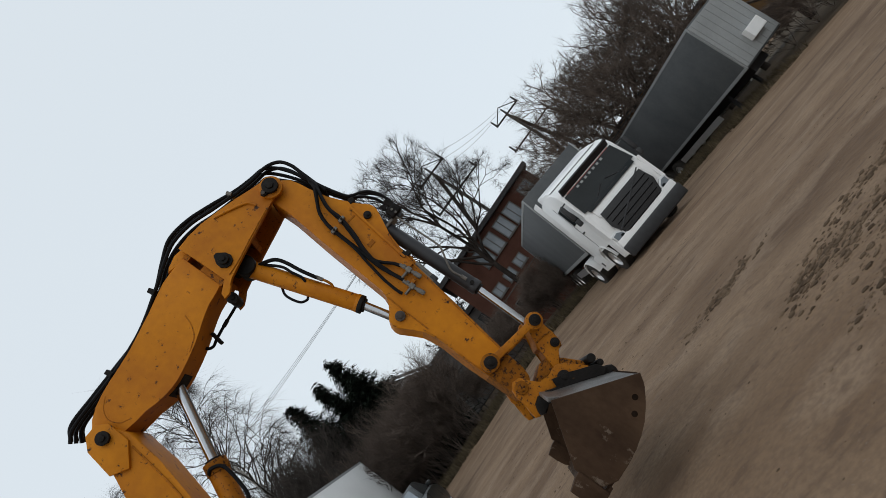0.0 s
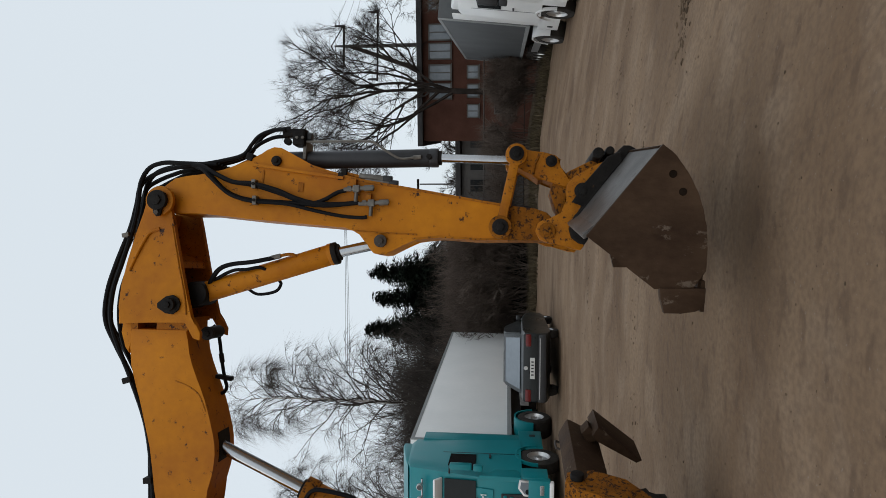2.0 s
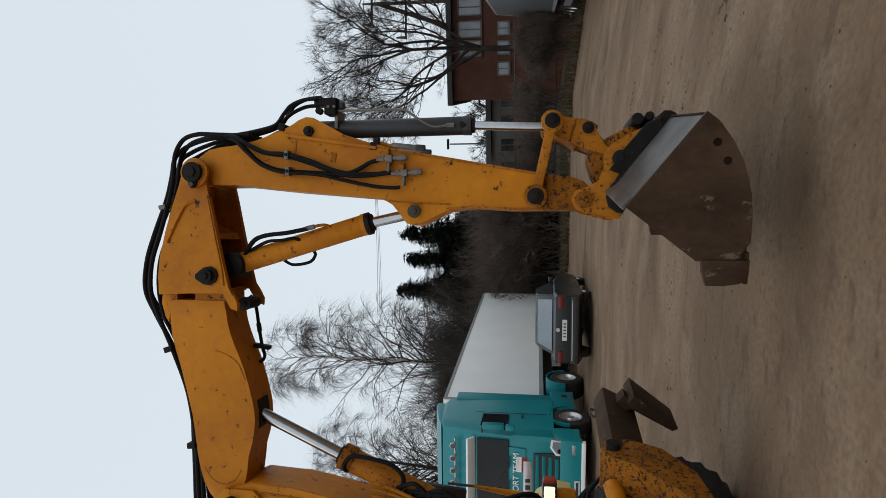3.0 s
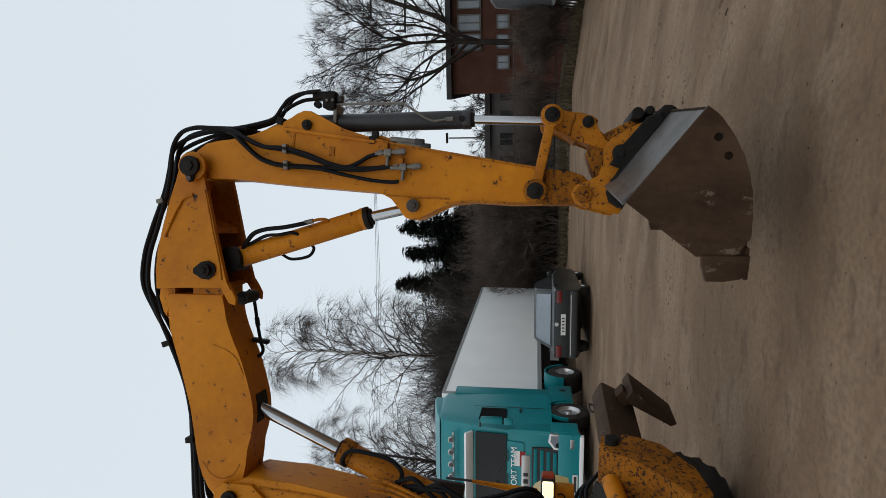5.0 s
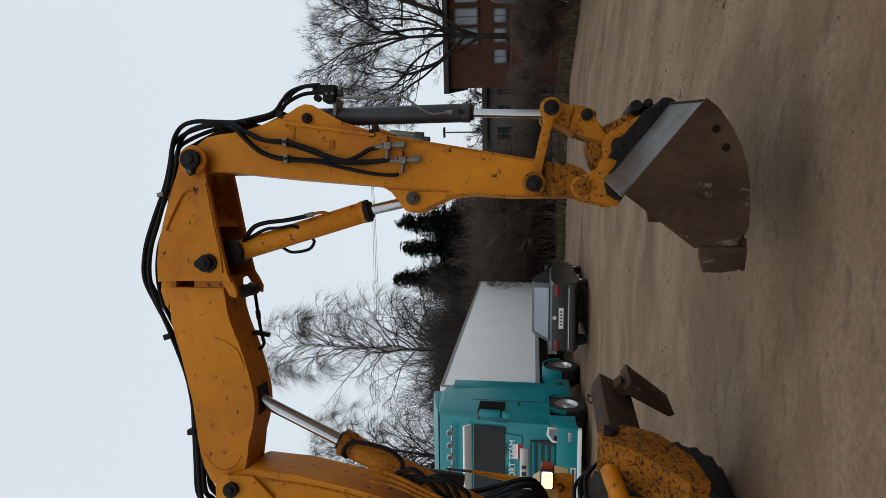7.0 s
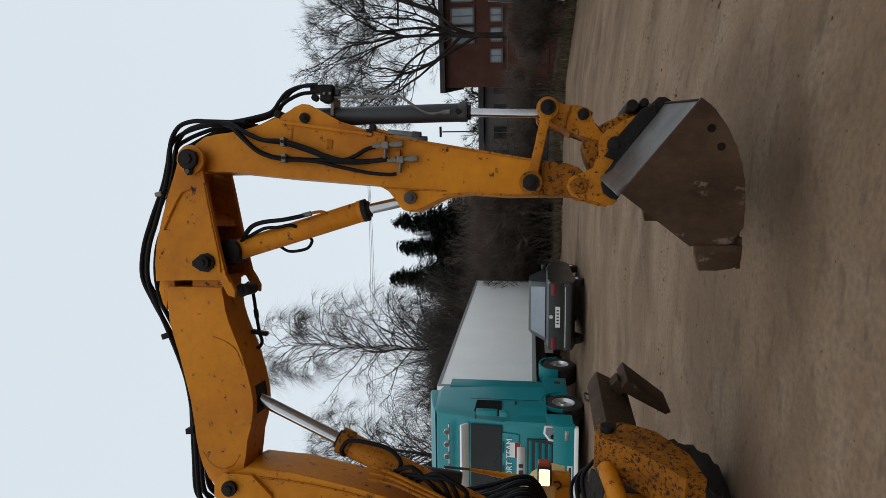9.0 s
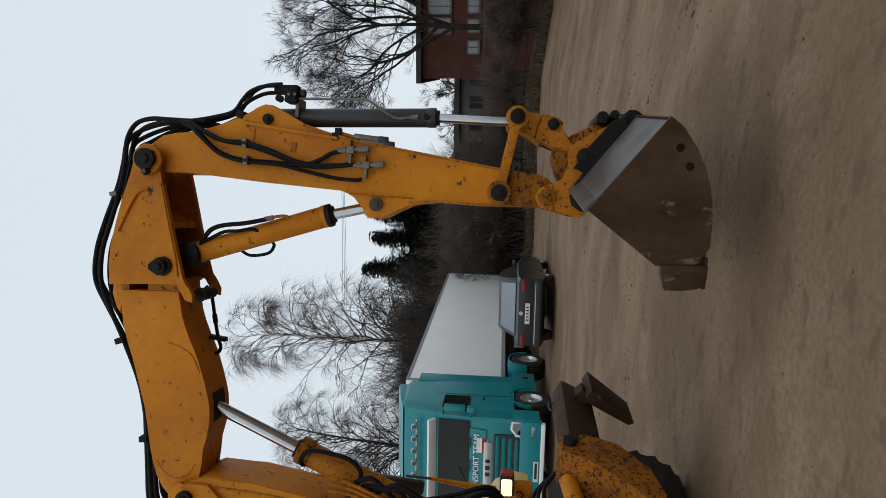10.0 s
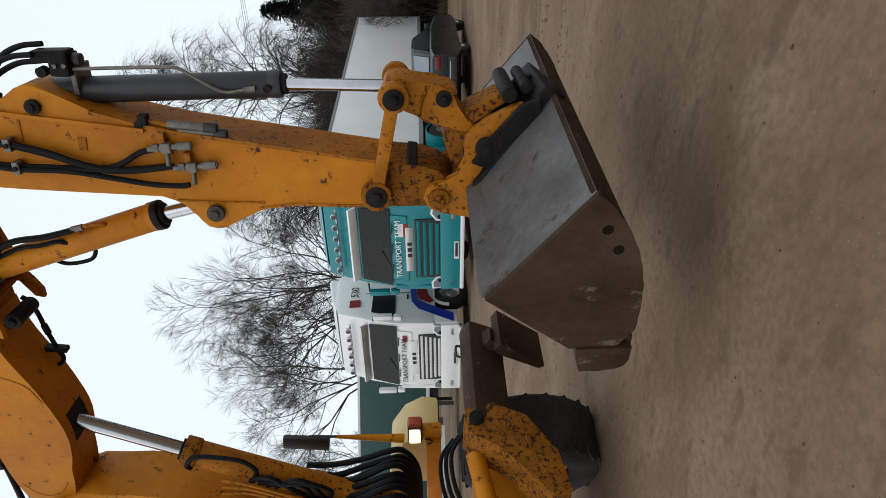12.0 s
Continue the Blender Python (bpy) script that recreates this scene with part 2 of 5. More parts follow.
def rod(a, b, r, r2=None, seg=20, bm=None, bevel=0.0):
    bm = bm or bmesh.new()
    a, b = Vector(a), Vector(b)
    d = b - a
    m = Matrix.Translation((a + b) / 2) @ d.to_track_quat("Z", "Y").to_matrix().to_4x4()
    r_ = bmesh.ops.create_cone(bm, cap_ends=True, segments=seg, radius1=r, radius2=r if r2 is None else r2, depth=d.length, matrix=m)
    if bevel:
        edges = {e for v in r_["verts"] for e in v.link_edges if sum(len(f.verts) > 4 for f in e.link_faces) == 1}
        bmesh.ops.bevel(bm, geom=list(edges), offset=bevel, segments=2, affect="EDGES", profile=0.6)
    return bm


def smooth_line(points, steps=6):
    """A Catmull-Rom line through the points."""
    p = [Vector(q) for q in points]
    p = [p[0] * 2 - p[1], *p, p[-1] * 2 - p[-2]]
    out = []
    for i in range(1, len(p) - 2):
        for k in range(steps):
            t = k / steps
            out.append(0.5 * ((2 * p[i]) + (p[i + 1] - p[i - 1]) * t + (2 * p[i - 1] - 5 * p[i] + 4 * p[i + 1] - p[i + 2]) * t * t
                              + (3 * p[i] - p[i - 1] - 3 * p[i + 1] + p[i + 2]) * t ** 3))
    return out + [p[-2]]


def tube(points, r, seg=10, bm=None, steps=6):
    bm = bm or bmesh.new()
    line = smooth_line(points, steps)
    rings, side = [], Vector((0.3, 1, 0.2)).normalized()
    for i, q in enumerate(line):
        d = (line[min(i + 1, len(line) - 1)] - line[max(i - 1, 0)]).normalized()
        side = (side - d * side.dot(d)).normalized()
        up = d.cross(side)
        rings.append([bm.verts.new(q + (side * math.cos(a) + up * math.sin(a)) * r) for a in (2 * math.pi * k / seg for k in range(seg))])
    for a, b in zip(rings, rings[1:]):
        for k in range(seg):
            bm.faces.new((a[k], a[(k + 1) % seg], b[(k + 1) % seg], b[k]))
    bm.faces.new(rings[0][::-1])
    bm.faces.new(rings[-1])
    return bm


def spun(profile, seg=32, bm=None, m=None):
    """A closed outline of (radius, along) turned about the x axis."""
    bm = bm or bmesh.new()
    rings = []
    for k in range(seg):
        a = 2 * math.pi * k / seg
        rings.append([bm.verts.new((s, r * math.cos(a), r * math.sin(a))) for r, s in profile])
    n = len(profile)
    for k in range(seg):
        p, q = rings[k], rings[(k + 1) % seg]
        for i in range(n):
            bm.faces.new((p[i], q[i], q[(i + 1) % n], p[(i + 1) % n]))
    if m:
        bm.transform(m)
    return bm


def lettering(name, text, size, m, mat, parent, label):
    """Raised letters in the built-in font, as a mesh; m places them."""
    cu = bpy.data.curves.new(name, "FONT")
    cu.body, cu.size, cu.extrude, cu.align_x, cu.align_y = text, size, 0.004, "CENTER", "CENTER"
    tmp = bpy.data.objects.new(name, cu)
    scene.collection.objects.link(tmp)
    bpy.context.view_layer.update()
    me = bpy.data.meshes.new_from_object(tmp)
    bpy.data.objects.remove(tmp)
    me.transform(m)
    me.materials.clear()
    me.materials.append(mat)
    ob = new(name, me)
    ob.parent = parent
    return tagged(ob, label)


# ---------- ground ----------
def spaced(lo, hi, near_lo, near_hi, step):
    xs = list(np.arange(near_lo, near_hi + 0.001, step))
    s, x = step, near_hi
    while x < hi:
        s *= 1.35
        x = min(hi, x + s)
        xs.append(x)
    s, x = step, near_lo
    while x > lo:
        s *= 1.35
        x = max(lo, x - s)
        xs.insert(0, x)
    return xs


def yard_fall(x):
    """The yard falls away gently towards the parked tipper side."""
    return -0.125 * (min(x, 30) - 1.4) if x > 1.4 else 0.0


def ground_height(x, y):
    z = 0.030 * noise.noise((x * 0.35, y * 0.35, 1)) + 0.012 * noise.noise((x * 1.7, y * 1.7, 4))
    # wheel ruts run across the yard
    for c, slope, deep in ((9.3, -0.10, 0.020), (10.9, -0.06, 0.016), (14.0, -0.05, 0.018), (7.4, 0.16, 0.012)):
        d = y - c - slope * x + 0.25 * noise.noise((x * 0.3, c, 0))
        z -= deep * math.exp(-(d / 0.16) ** 2) * (0.6 + 0.6 * noise.noise((x * 0.8, c, 3)))
    return (z if abs(x) < 40 and -20 < y < 60 else 0.0) + yard_fall(x)


def build_ground():
    xs, ys = spaced(-900, 900, -14, 14, 0.16), spaced(-500, 1200, 1, 26, 0.16)
    verts = [(x, y, ground_height(x, y)) for y in ys for x in xs]
    n = len(xs)
    faces = [(j * n + i, j * n + i + 1, (j + 1) * n + i + 1, (j + 1) * n + i) for j in range(len(ys) - 1) for i in range(n - 1)]
    ob = raw("ground", verts, faces, SOIL)
    for f in ob.data.polygons:
        f.use_smooth = True
    tagged(ob, "bare sandy yard of packed brown soil", "ground", kind="structure")


build_ground()


def build_clods():
    """Loose crumbs of soil and small stones on the yard."""
    rng = random.Random(21)
    verts, faces = [], []

    def lump(x, y, r):
        z = ground_height(x, y)
        i = len(verts)
        ring = 5
        a0 = rng.uniform(0, 6.28)
        for lift, s in ((-0.3, 1.0), (0.35, 0.85)):
            for k in range(ring):
                a = a0 + 2 * math.pi * k / ring
                q = r * s * rng.uniform(0.75, 1.2)
                verts.append((x + q * math.cos(a) * 1.2, y + q * math.sin(a) * 0.8, z + lift * r))
        verts.append((x, y, z + 0.6 * r))
        for k in range(ring):
            j = (k + 1) % ring
            faces.append((i + k, i + j, i + ring + j, i + ring + k))
            faces.append((i + ring + k, i + ring + j, i + 2 * ring))

    for k in range(5200):
        x, y = rng.uniform(-8, 9), 2.2 + 20 * rng.random() ** 1.6
        lump(x, y, 0.003 + 0.008 * rng.random() ** 4)
    for c, slope in ((9.3, -0.10), (9.6, -0.10), (10.9, -0.06), (14.0, -0.05), (7.4, 0.16), (8.3, 0.02), (12.2, 0.03)):
        for k in range(900):
            x = rng.uniform(-7, 8)
            keep = noise.noise((x * 0.55, c, 7)) + 0.6 * noise.noise((x * 2.1, c, 3))
            if keep < 0.08 + 0.25 * rng.random():
                continue
            lump(x, c + slope * x - 0.25 * noise.noise((x * 0.3, c, 0)) + rng.gauss(0, 0.07), 0.003 + 0.016 * rng.random() ** 3)
    for cx, cy, spread in ((3.5, 5.6, 0.40), (3.7, 5.2, 0.45), (3.1, 4.6, 0.30), (3.05, 5.75, 0.25), (3.0, 7.8, 0.35), (4.2, 6.4, 0.5), (3.9, 4.7, 0.5)):
        for k in range(420):
            t, w = rng.gauss(0, 1), rng.gauss(0, 1)
            lump(cx + spread * t, cy + 0.10 * w + 0.35 * spread * t, 0.004 + 0.034 * rng.random() ** 4)
    tagged(raw("soil_clods", verts, faces, SOIL_CLOD), "dark crumbs of soil and small stones on the yard", "soil clods", kind="stuff")


build_clods()
# ---------- excavator: local x along the boom, y away from the yard's viewer, z up ----------
def build_excavator():
    ex = thing("excavator", pose(0.971, 5.655, 0, 0, 0, 12.7), "yellow wheeled excavator with scratched paint and raised arm", "excavator")
    W = 0.31  # thickness of the arm

    def pin(name, u, z, r, parent, w0=-0.07, w1=None, mat=DARK_STEEL, label=""):
        r *= 0.84
        bm = rod((u, w0, z), (u, (W + 0.07) if w1 is None else w1, z), r * 0.92, seg=24, bevel=0.006)
        rod((u, w0 - 0.004, z), (u, w0 + 0.02, z), r, seg=24, bm=bm, bevel=0.006)
        rod((u, w0 - 0.018, z), (u, w0 + 0.01, z), r * 0.52, seg=6, bm=bm, bevel=0.004)
        return part(name, bm, mat, parent, label, True)

    # base boom, from the pivot up to the joint
    base = part("base_boom", prism([(-1.86, 3.45), (-1.80, 3.30), (-1.82, 3.00), (-1.90, 2.55), (-2.05, 1.95), (-2.25, 1.35), (-2.72, 1.30), (-2.52, 1.95), (-2.30, 2.60), (-2.12, 3.10), (-2.04, 3.36), (-1.97, 3.47)], -0.03, W + 0.03, 0.02), YELLOW, ex, "yellow base boom", True)
    part("joint_plate", prism([(-1.835, 3.46), (-1.90, 3.53), (-2.00, 3.53), (-2.07, 3.44), (-2.10, 3.20), (-1.98, 3.12), (-1.84, 3.26)], -0.065, -0.032, 0.008), YELLOW, base, "", True)
    part("weld_bead", tube([(-1.86, -0.034, 3.22), (-1.90, -0.034, 2.80), (-1.98, -0.034, 2.40), (-2.10, -0.034, 1.98)], 0.007, 6), YELLOW_WORN, base)
    pin("joint_pin", -1.93, 3.41, 0.062, base, -0.10)
    # middle boom with its curved belly
    belly = [(-1.92, 3.36), (-1.846, 3.342), (-1.73, 3.342), (-1.63, 3.320), (-1.533, 3.293), (-1.46, 3.281), (-1.398, 3.276), (-1.33, 3.279), (-1.264, 3.291), (-1.15, 3.320), (-1.036, 3.355), (-0.96, 3.385), (-0.885, 3.418), (-0.81, 3.447), (-0.733, 3.470), (-0.65, 3.482), (-0.575, 3.486)]
    back = [(-0.575, 3.885), (-0.696, 3.891), (-0.82, 3.875), (-0.93, 3.845), (-1.051, 3.807), (-1.20, 3.768), (-1.36, 3.727), (-1.50, 3.705), (-1.631, 3.688), (-1.73, 3.668), (-1.824, 3.640), (-1.90, 3.605), (-1.97, 3.54), (-1.99, 3.44)]
    mid = part("middle_boom", prism(back + belly, 0.0, W, 0.012), YELLOW, ex, "yellow middle boom with rust chips", True)
    part("weld_seam", tube([(-0.916, 0.002, 3.56), (-0.935, 0.002, 3.50), (-0.965, 0.002, 3.44), (-1.01, 0.002, 3.39), (-1.113, 0.002, 3.345)], 0.006, 6), YELLOW_WORN, mid)
    part("weld_seam", tube([(-1.72, 0.002, 3.64), (-1.80, 0.002, 3.58), (-1.83, 0.002, 3.50), (-1.80, 0.002, 3.42), (-1.74, 0.002, 3.38)], 0.005, 6), YELLOW_WORN, mid)
    pocket = [q for q in belly if -1.48 < q[0] < -1.20]
    part("rod_pocket", prism([(a, b - 0.004) for a, b in pocket] + [(a, b + 0.010) for a, b in pocket[::-1]], 0.07, W - 0.07), DARK_STEEL, mid, "dark plate where the ram rod enters")
    # boom tip: two plates and a back plate, open below
    tip_line = [(0.375, 3.655), (0.388, 3.703), (0.365, 3.742), (0.309, 3.762), (0.19, 3.795), (0.065, 3.839), (-0.11, 3.890), (-0.277, 3.930), (-0.42, 3.945), (-0.537, 3.942), (-0.525, 3.70), (-0.512, 3.475), (-0.570, 3.440), (-0.625, 3.425), (-0.640, 3.375), (-0.590, 3.372), (-0.530, 3.402), (-0.487, 3.448), (-0.348, 3.472), (-0.16, 3.515), (0.121, 3.573), (0.308, 3.612)]
    tip = part("boom_tip", prism(tip_line, -0.055, -0.015, 0.01), YELLOW, ex, "yellow triangular boom tip plate", True)
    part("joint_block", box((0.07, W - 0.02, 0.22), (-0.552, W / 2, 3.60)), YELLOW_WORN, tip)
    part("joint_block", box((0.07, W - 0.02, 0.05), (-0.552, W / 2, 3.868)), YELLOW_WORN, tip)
    part("back_lug", prism([(-0.53, 3.95), (-0.60, 3.96), (-0.70, 3.93), (-0.74, 3.90), (-0.64, 3.885), (-0.53, 3.885)], 0.01, 0.07, 0.008), YELLOW, tip, "", True)
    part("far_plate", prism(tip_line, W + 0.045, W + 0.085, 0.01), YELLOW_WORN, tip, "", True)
    part("back_plate", prism([(0.23, 3.765), (0.06, 3.825), (-0.28, 3.915), (-0.52, 3.928), (-0.52, 3.890), (-0.28, 3.875), (0.05, 3.785), (0.22, 3.73)], -0.015, W + 0.045), YELLOW, tip)
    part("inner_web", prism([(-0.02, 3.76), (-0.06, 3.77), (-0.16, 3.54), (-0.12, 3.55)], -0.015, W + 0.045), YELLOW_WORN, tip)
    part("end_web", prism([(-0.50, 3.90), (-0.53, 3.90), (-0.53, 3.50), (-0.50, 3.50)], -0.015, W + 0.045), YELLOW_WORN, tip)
    part("stiffener", tube([(0.10, -0.056, 3.672), (0.075, -0.060, 3.735), (0.02, -0.062, 3.775), (-0.08, -0.062, 3.828), (-0.18, -0.058, 3.875)], 0.011, 8), YELLOW, tip)
    part("edge_weld", tube([(0.12, -0.056, 3.585), (-0.16, -0.057, 3.528), (-0.34, -0.057, 3.487), (-0.47, -0.057, 3.470)], 0.006, 6), YELLOW_WORN, tip)
    part("knuckle_boss", rod((0.286, -0.085, 3.667), (0.286, -0.05, 3.667), 0.098, seg=28, bevel=0.012), YELLOW, tip, "", True)
    pin("knuckle_pin", 0.286, 3.667, 0.080, tip, -0.12, W + 0.12)
    part("keeper", prism([(0.335, 3.615), (0.345, 3.667), (0.335, 3.715), (0.20, 3.695), (0.178, 3.675), (0.185, 3.645)], -0.108, -0.088, 0.006), DARK_STEEL, tip, "dark keeper plate")
    part("keeper_bolt", rod((0.205, -0.120, 3.670), (0.205, -0.10, 3.670), 0.018, seg=6), GREY_STEEL, tip)
    part("pin_plate", prism([(-0.395, 3.668), (-0.425, 3.668), (-0.462, 3.610), (-0.468, 3.560), (-0.440, 3.520), (-0.400, 3.508), (-0.362, 3.522), (-0.340, 3.560), (-0.350, 3.610)], -0.072, -0.054, 0.005), DARK_STEEL, tip, "dark pin plate", True)
    pin("boom_pin", -0.403, 3.577, 0.052, tip, -0.105)
    pin("lug_pin", -0.60, 3.375, 0.055, tip, 0.05, 0.24)
    # dipper
    dip_top = [(0.330, 3.720), (0.401, 3.670), (0.447, 3.605), (0.462, 3.520), (0.471, 3.431), (0.502, 3.272), (0.565, 3.090), (0.605, 3.015), (0.637, 2.970), (0.656, 2.920), (0.650, 2.870), (0.615, 2.805), (0.520, 2.652), (0.470, 2.501), (0.424, 2.313), (0.355, 1.909), (0.291, 1.549), (0.262, 1.373), (0.243, 1.198), (0.215, 1.120)]
    dip_low = [(0.150, 1.050), (0.095, 1.040), (0.046, 1.075), (0.046, 1.196), (0.049, 1.370), (0.046, 1.547), (0.062, 1.798), (0.046, 1.970), (0.012, 2.045), (-0.030, 2.105), (-0.055, 2.150), (-0.060, 2.190), (-0.049, 2.235), (-0.013, 2.266), (0.040, 2.290), (0.080, 2.322), (0.105, 2.365), (0.118, 2.425), (0.168, 3.038), (0.207, 3.413), (0.205, 3.600), (0.235, 3.690)]
    dip = part("dipper_arm", prism(dip_top + dip_low, 0.0, W, 0.010), YELLOW, ex, "yellow dipper arm with chipped edges", True)
    part("top_strip", prism([(0.520, 2.665), (0.468, 2.501), (0.420, 2.313), (0.351, 1.909), (0.287, 1.549), (0.258, 1.373), (0.272, 1.373), (0.302, 1.549), (0.367, 1.909), (0.437, 2.313), (0.484, 2.501), (0.536, 2.665)], -0.008, W + 0.008), YELLOW_WORN, dip, "chipped top flange")
    part("upper_rib", prism([(0.545, 3.06), (0.452, 2.44), (0.434, 2.44), (0.525, 3.06)], -0.018, 0.002), YELLOW, dip)
    part("rib_end", box((0.10, 0.006, 0.012), (0.45, -0.002, 2.99), (0, 6, 0)), YELLOW_WORN, dip)
    part("nose", prism([(0.266, 1.36), (0.248, 1.19), (0.220, 1.112), (0.150, 1.044), (0.095, 1.034), (0.041, 1.070), (0.042, 1.36)], -0.012, W + 0.012, 0.01), RUST, dip, "rusty dipper nose", True)
    part("belly_strip", prism([(0.043, 1.36), (0.040, 1.547), (0.056, 1.798), (0.040, 1.975), (0.052, 1.98), (0.070, 1.80), (0.054, 1.547), (0.056, 1.36)], -0.005, W + 0.005), YELLOW_WORN, dip)
    part("lug_weld", tube([(0.098, -0.002, 2.36), (0.085, -0.002, 2.20), (0.080, -0.002, 2.05), (0.075, -0.002, 1.95)], 0.006, 6), YELLOW_WORN, dip)
    pin("ram_lug_pin", 0.031, 2.185, 0.050, dip, -0.025, W + 0.025, GREY_STEEL)
    pin("ram_top_pin", 0.560, 2.897, 0.040, dip, -0.02, W + 0.02, DARK_STEEL)
    pin("bucket_pin", 0.100, 1.115, 0.062, dip, -0.075, W + 0.07, RUST)
    pin("link_pin", 0.122, 1.408, 0.062, dip, -0.085, W + 0.08)
    part("data_mark", box((0.062, 0.006, 0.036), (0.385, -0.003, 2.729), (0, 6, 0), 0.002), YELLOW_WORN, dip, "small worn data plate")
    part("nose_stop", box((0.05, W + 0.02, 0.05), (0.238, W / 2, 1.24), (0, 8, 0), 0.01), DARK_STEEL, dip)
    # rams
    mw = W / 2

    def ram(name, a, c, b, rb, rr, mat, label, rod_mat=CHROME):
        a, b, c = Vector((a[0], mw, a[1])), Vector((b[0], mw, b[1])), Vector((c[0], mw, c[1]))
        d = (b - a).normalized()
        bm = rod(a, c, rb, seg=28, bevel=0.008)
        rod(c - d * 0.05, c + d * 0.010, rb * 1.05, seg=28, bm=bm, bevel=0.008)
        body = part(name, bm, mat, ex, label, True)
        part("gland", rod(c, c + d * 0.03, rb * 0.80, seg=24), DARK_STEEL, body, "", True)
        part("rod", rod(c, b, rr, seg=24), rod_mat, body, "chrome rod", True)
        part("eye", rod(b + Vector((0, -0.10, 0)), b + Vector((0, 0.10, 0)), rr * 1.7, seg=20, bevel=0.006), mat, body, "", True)
        return body

    lift = ram("lift_ram", (-2.20, 1.42), (-1.645, 2.700), (-1.345, 3.365), 0.082, 0.043, YELLOW_WORN, "yellow lift ram")
    part("collar", rod((-1.677, mw, 2.625), (-1.640, mw, 2.712), 0.092, seg=28, bevel=0.008), RUST, lift, "rusty ram collar", True)
    adj = ram("dipper_ram", (-0.335, 3.470), (-0.045, 2.523), (0.031, 2.185), 0.072, 0.036, YELLOW, "yellow dipper ram")
    part("base_eye", rod((-0.335, mw - 0.11, 3.470), (-0.335, mw + 0.11, 3.470), 0.085, seg=20, bevel=0.01), DARK_STEEL, adj, "", True)
    part("collar", rod((-0.052, mw, 2.545), (-0.043, mw, 2.510), 0.077, seg=28, bevel=0.005), DARK_STEEL, adj, "dark ram collar", True)
    bkt = ram("bucket_ram", (0.590, 2.88), (0.604, 1.838), (0.585, 1.309), 0.061, 0.029, RAM_GREY, "dark grey bucket ram")
    # valve block and pipe work on the bucket ram
    vb = part("valve_block", box((0.10, 0.12, 0.085), (0.725, mw - 0.06, 2.765), (0, 4, 0), 0.014, box((0.055, 0.09, 0.16), (0.762, mw - 0.07, 2.80), (0, 0, 0), 0.014)), DARK_STEEL, bkt, "black valve block")
    part("valve_cap", rod((0.742, mw - 0.06, 2.72), (0.738, mw - 0.06, 2.685), 0.030, seg=14, bevel=0.006), BLACK_PLASTIC, vb, "", True)
    part("valve_cap", rod((0.70, mw - 0.13, 2.84), (0.70, mw - 0.09, 2.84), 0.024, seg=8), DARK_STEEL, vb, "", True)
    for z in (2.735, 2.775):
        part("block_bolt", rod((0.725, mw - 0.132, z), (0.725, mw - 0.115, z), 0.010, seg=6), FITTING, vb)
    part("clamp", box((0.13, 0.15, 0.026), (0.648, mw, 2.735), (0, 2, 0), 0.006), FITTING, bkt, "pale steel clamp")
    part("steel_pipe", tube([(0.704, mw - 0.085, 2.72), (0.705, mw - 0.08, 2.50), (0.704, mw - 0.08, 2.30), (0.690, mw - 0.08, 2.25), (0.640, mw - 0.08, 2.175), (0.600, mw - 0.078, 2.11), (0.586, mw - 0.075, 2.06), (0.596, mw - 0.07, 1.98)], 0.0085, 8), FITTING, bkt, "bent steel pipe", True)
    part("pipe_nut", rod((0.595, mw - 0.072, 1.99), (0.598, mw - 0.07, 1.94), 0.015, seg=8), FITTING, bkt)
    part("port", rod((0.600, mw - 0.085, 1.885), (0.600, mw - 0.05, 1.885), 0.018, seg=12), DARK_STEEL, bkt)

    # bucket linkage
    def bar(name, ends, width, w0, w1, mat, parent=ex, label=""):
        (a, b), (c, d) = ends
        v = Vector((c - a, d - b)).normalized()
        n = Vector((-v.y, v.x)) * width / 2
        line = []
        for (p, q), s in (((a, b), -1), ((c, d), 1)):
            for k in range(7):
                t = math.pi / 2 - math.pi * k / 6
                line.append((p + s * (v.x * math.cos(t) + 0) * width / 2 + s * n.x * math.sin(t), q + s * v.y * math.cos(t) * width / 2 + s * n.y * math.sin(t)))
        return part(name, prism(line, w0, w1, 0.008), mat, parent, label, True)

    for w0, w1 in ((-0.075, -0.03), (W + 0.03, W + 0.075)):
        rl = bar("rocker_link", ((0.122, 1.408), (0.584, 1.309)), 0.060, w0, w1, YELLOW_WORN, ex, "chipped yellow rocker link")
        for u, z, r, mt in ((0.584, 1.309, 0.070, YELLOW_WORN), (0.122, 1.408, 0.074, RUST)):
            part("link_eye", rod((u, w0 - 0.006, z), (u, w1 + 0.006, z), r, seg=24, bevel=0.01), mt, rl, "", True)
    pin("top_link_pin", 0.584, 1.309, 0.056, ex, -0.11, W + 0.10)
    tl = part("tipping_link", prism([(0.640, 1.345), (0.650, 1.285), (0.625, 1.20), (0.602, 1.130), (0.601, 1.058), (0.573, 1.023), (0.510, 1.036), (0.450, 0.960), (0.395, 0.935), (0.375, 0.985), (0.452, 1.131), (0.435, 1.166), (0.507, 1.253), (0.535, 1.33), (0.585, 1.375)], 0.04, W - 0.04, 0.015), YELLOW_WORN, ex, "chipped yellow tipping link", True)
    pin("stop_pin", 0.555, 1.085, 0.044, tl, 0.005, W)
    part("link_weld", tube([(0.590, 0.036, 1.165), (0.53, 0.036, 1.19), (0.47, 0.036, 1.20)], 0.008, 6), RUST, tl)
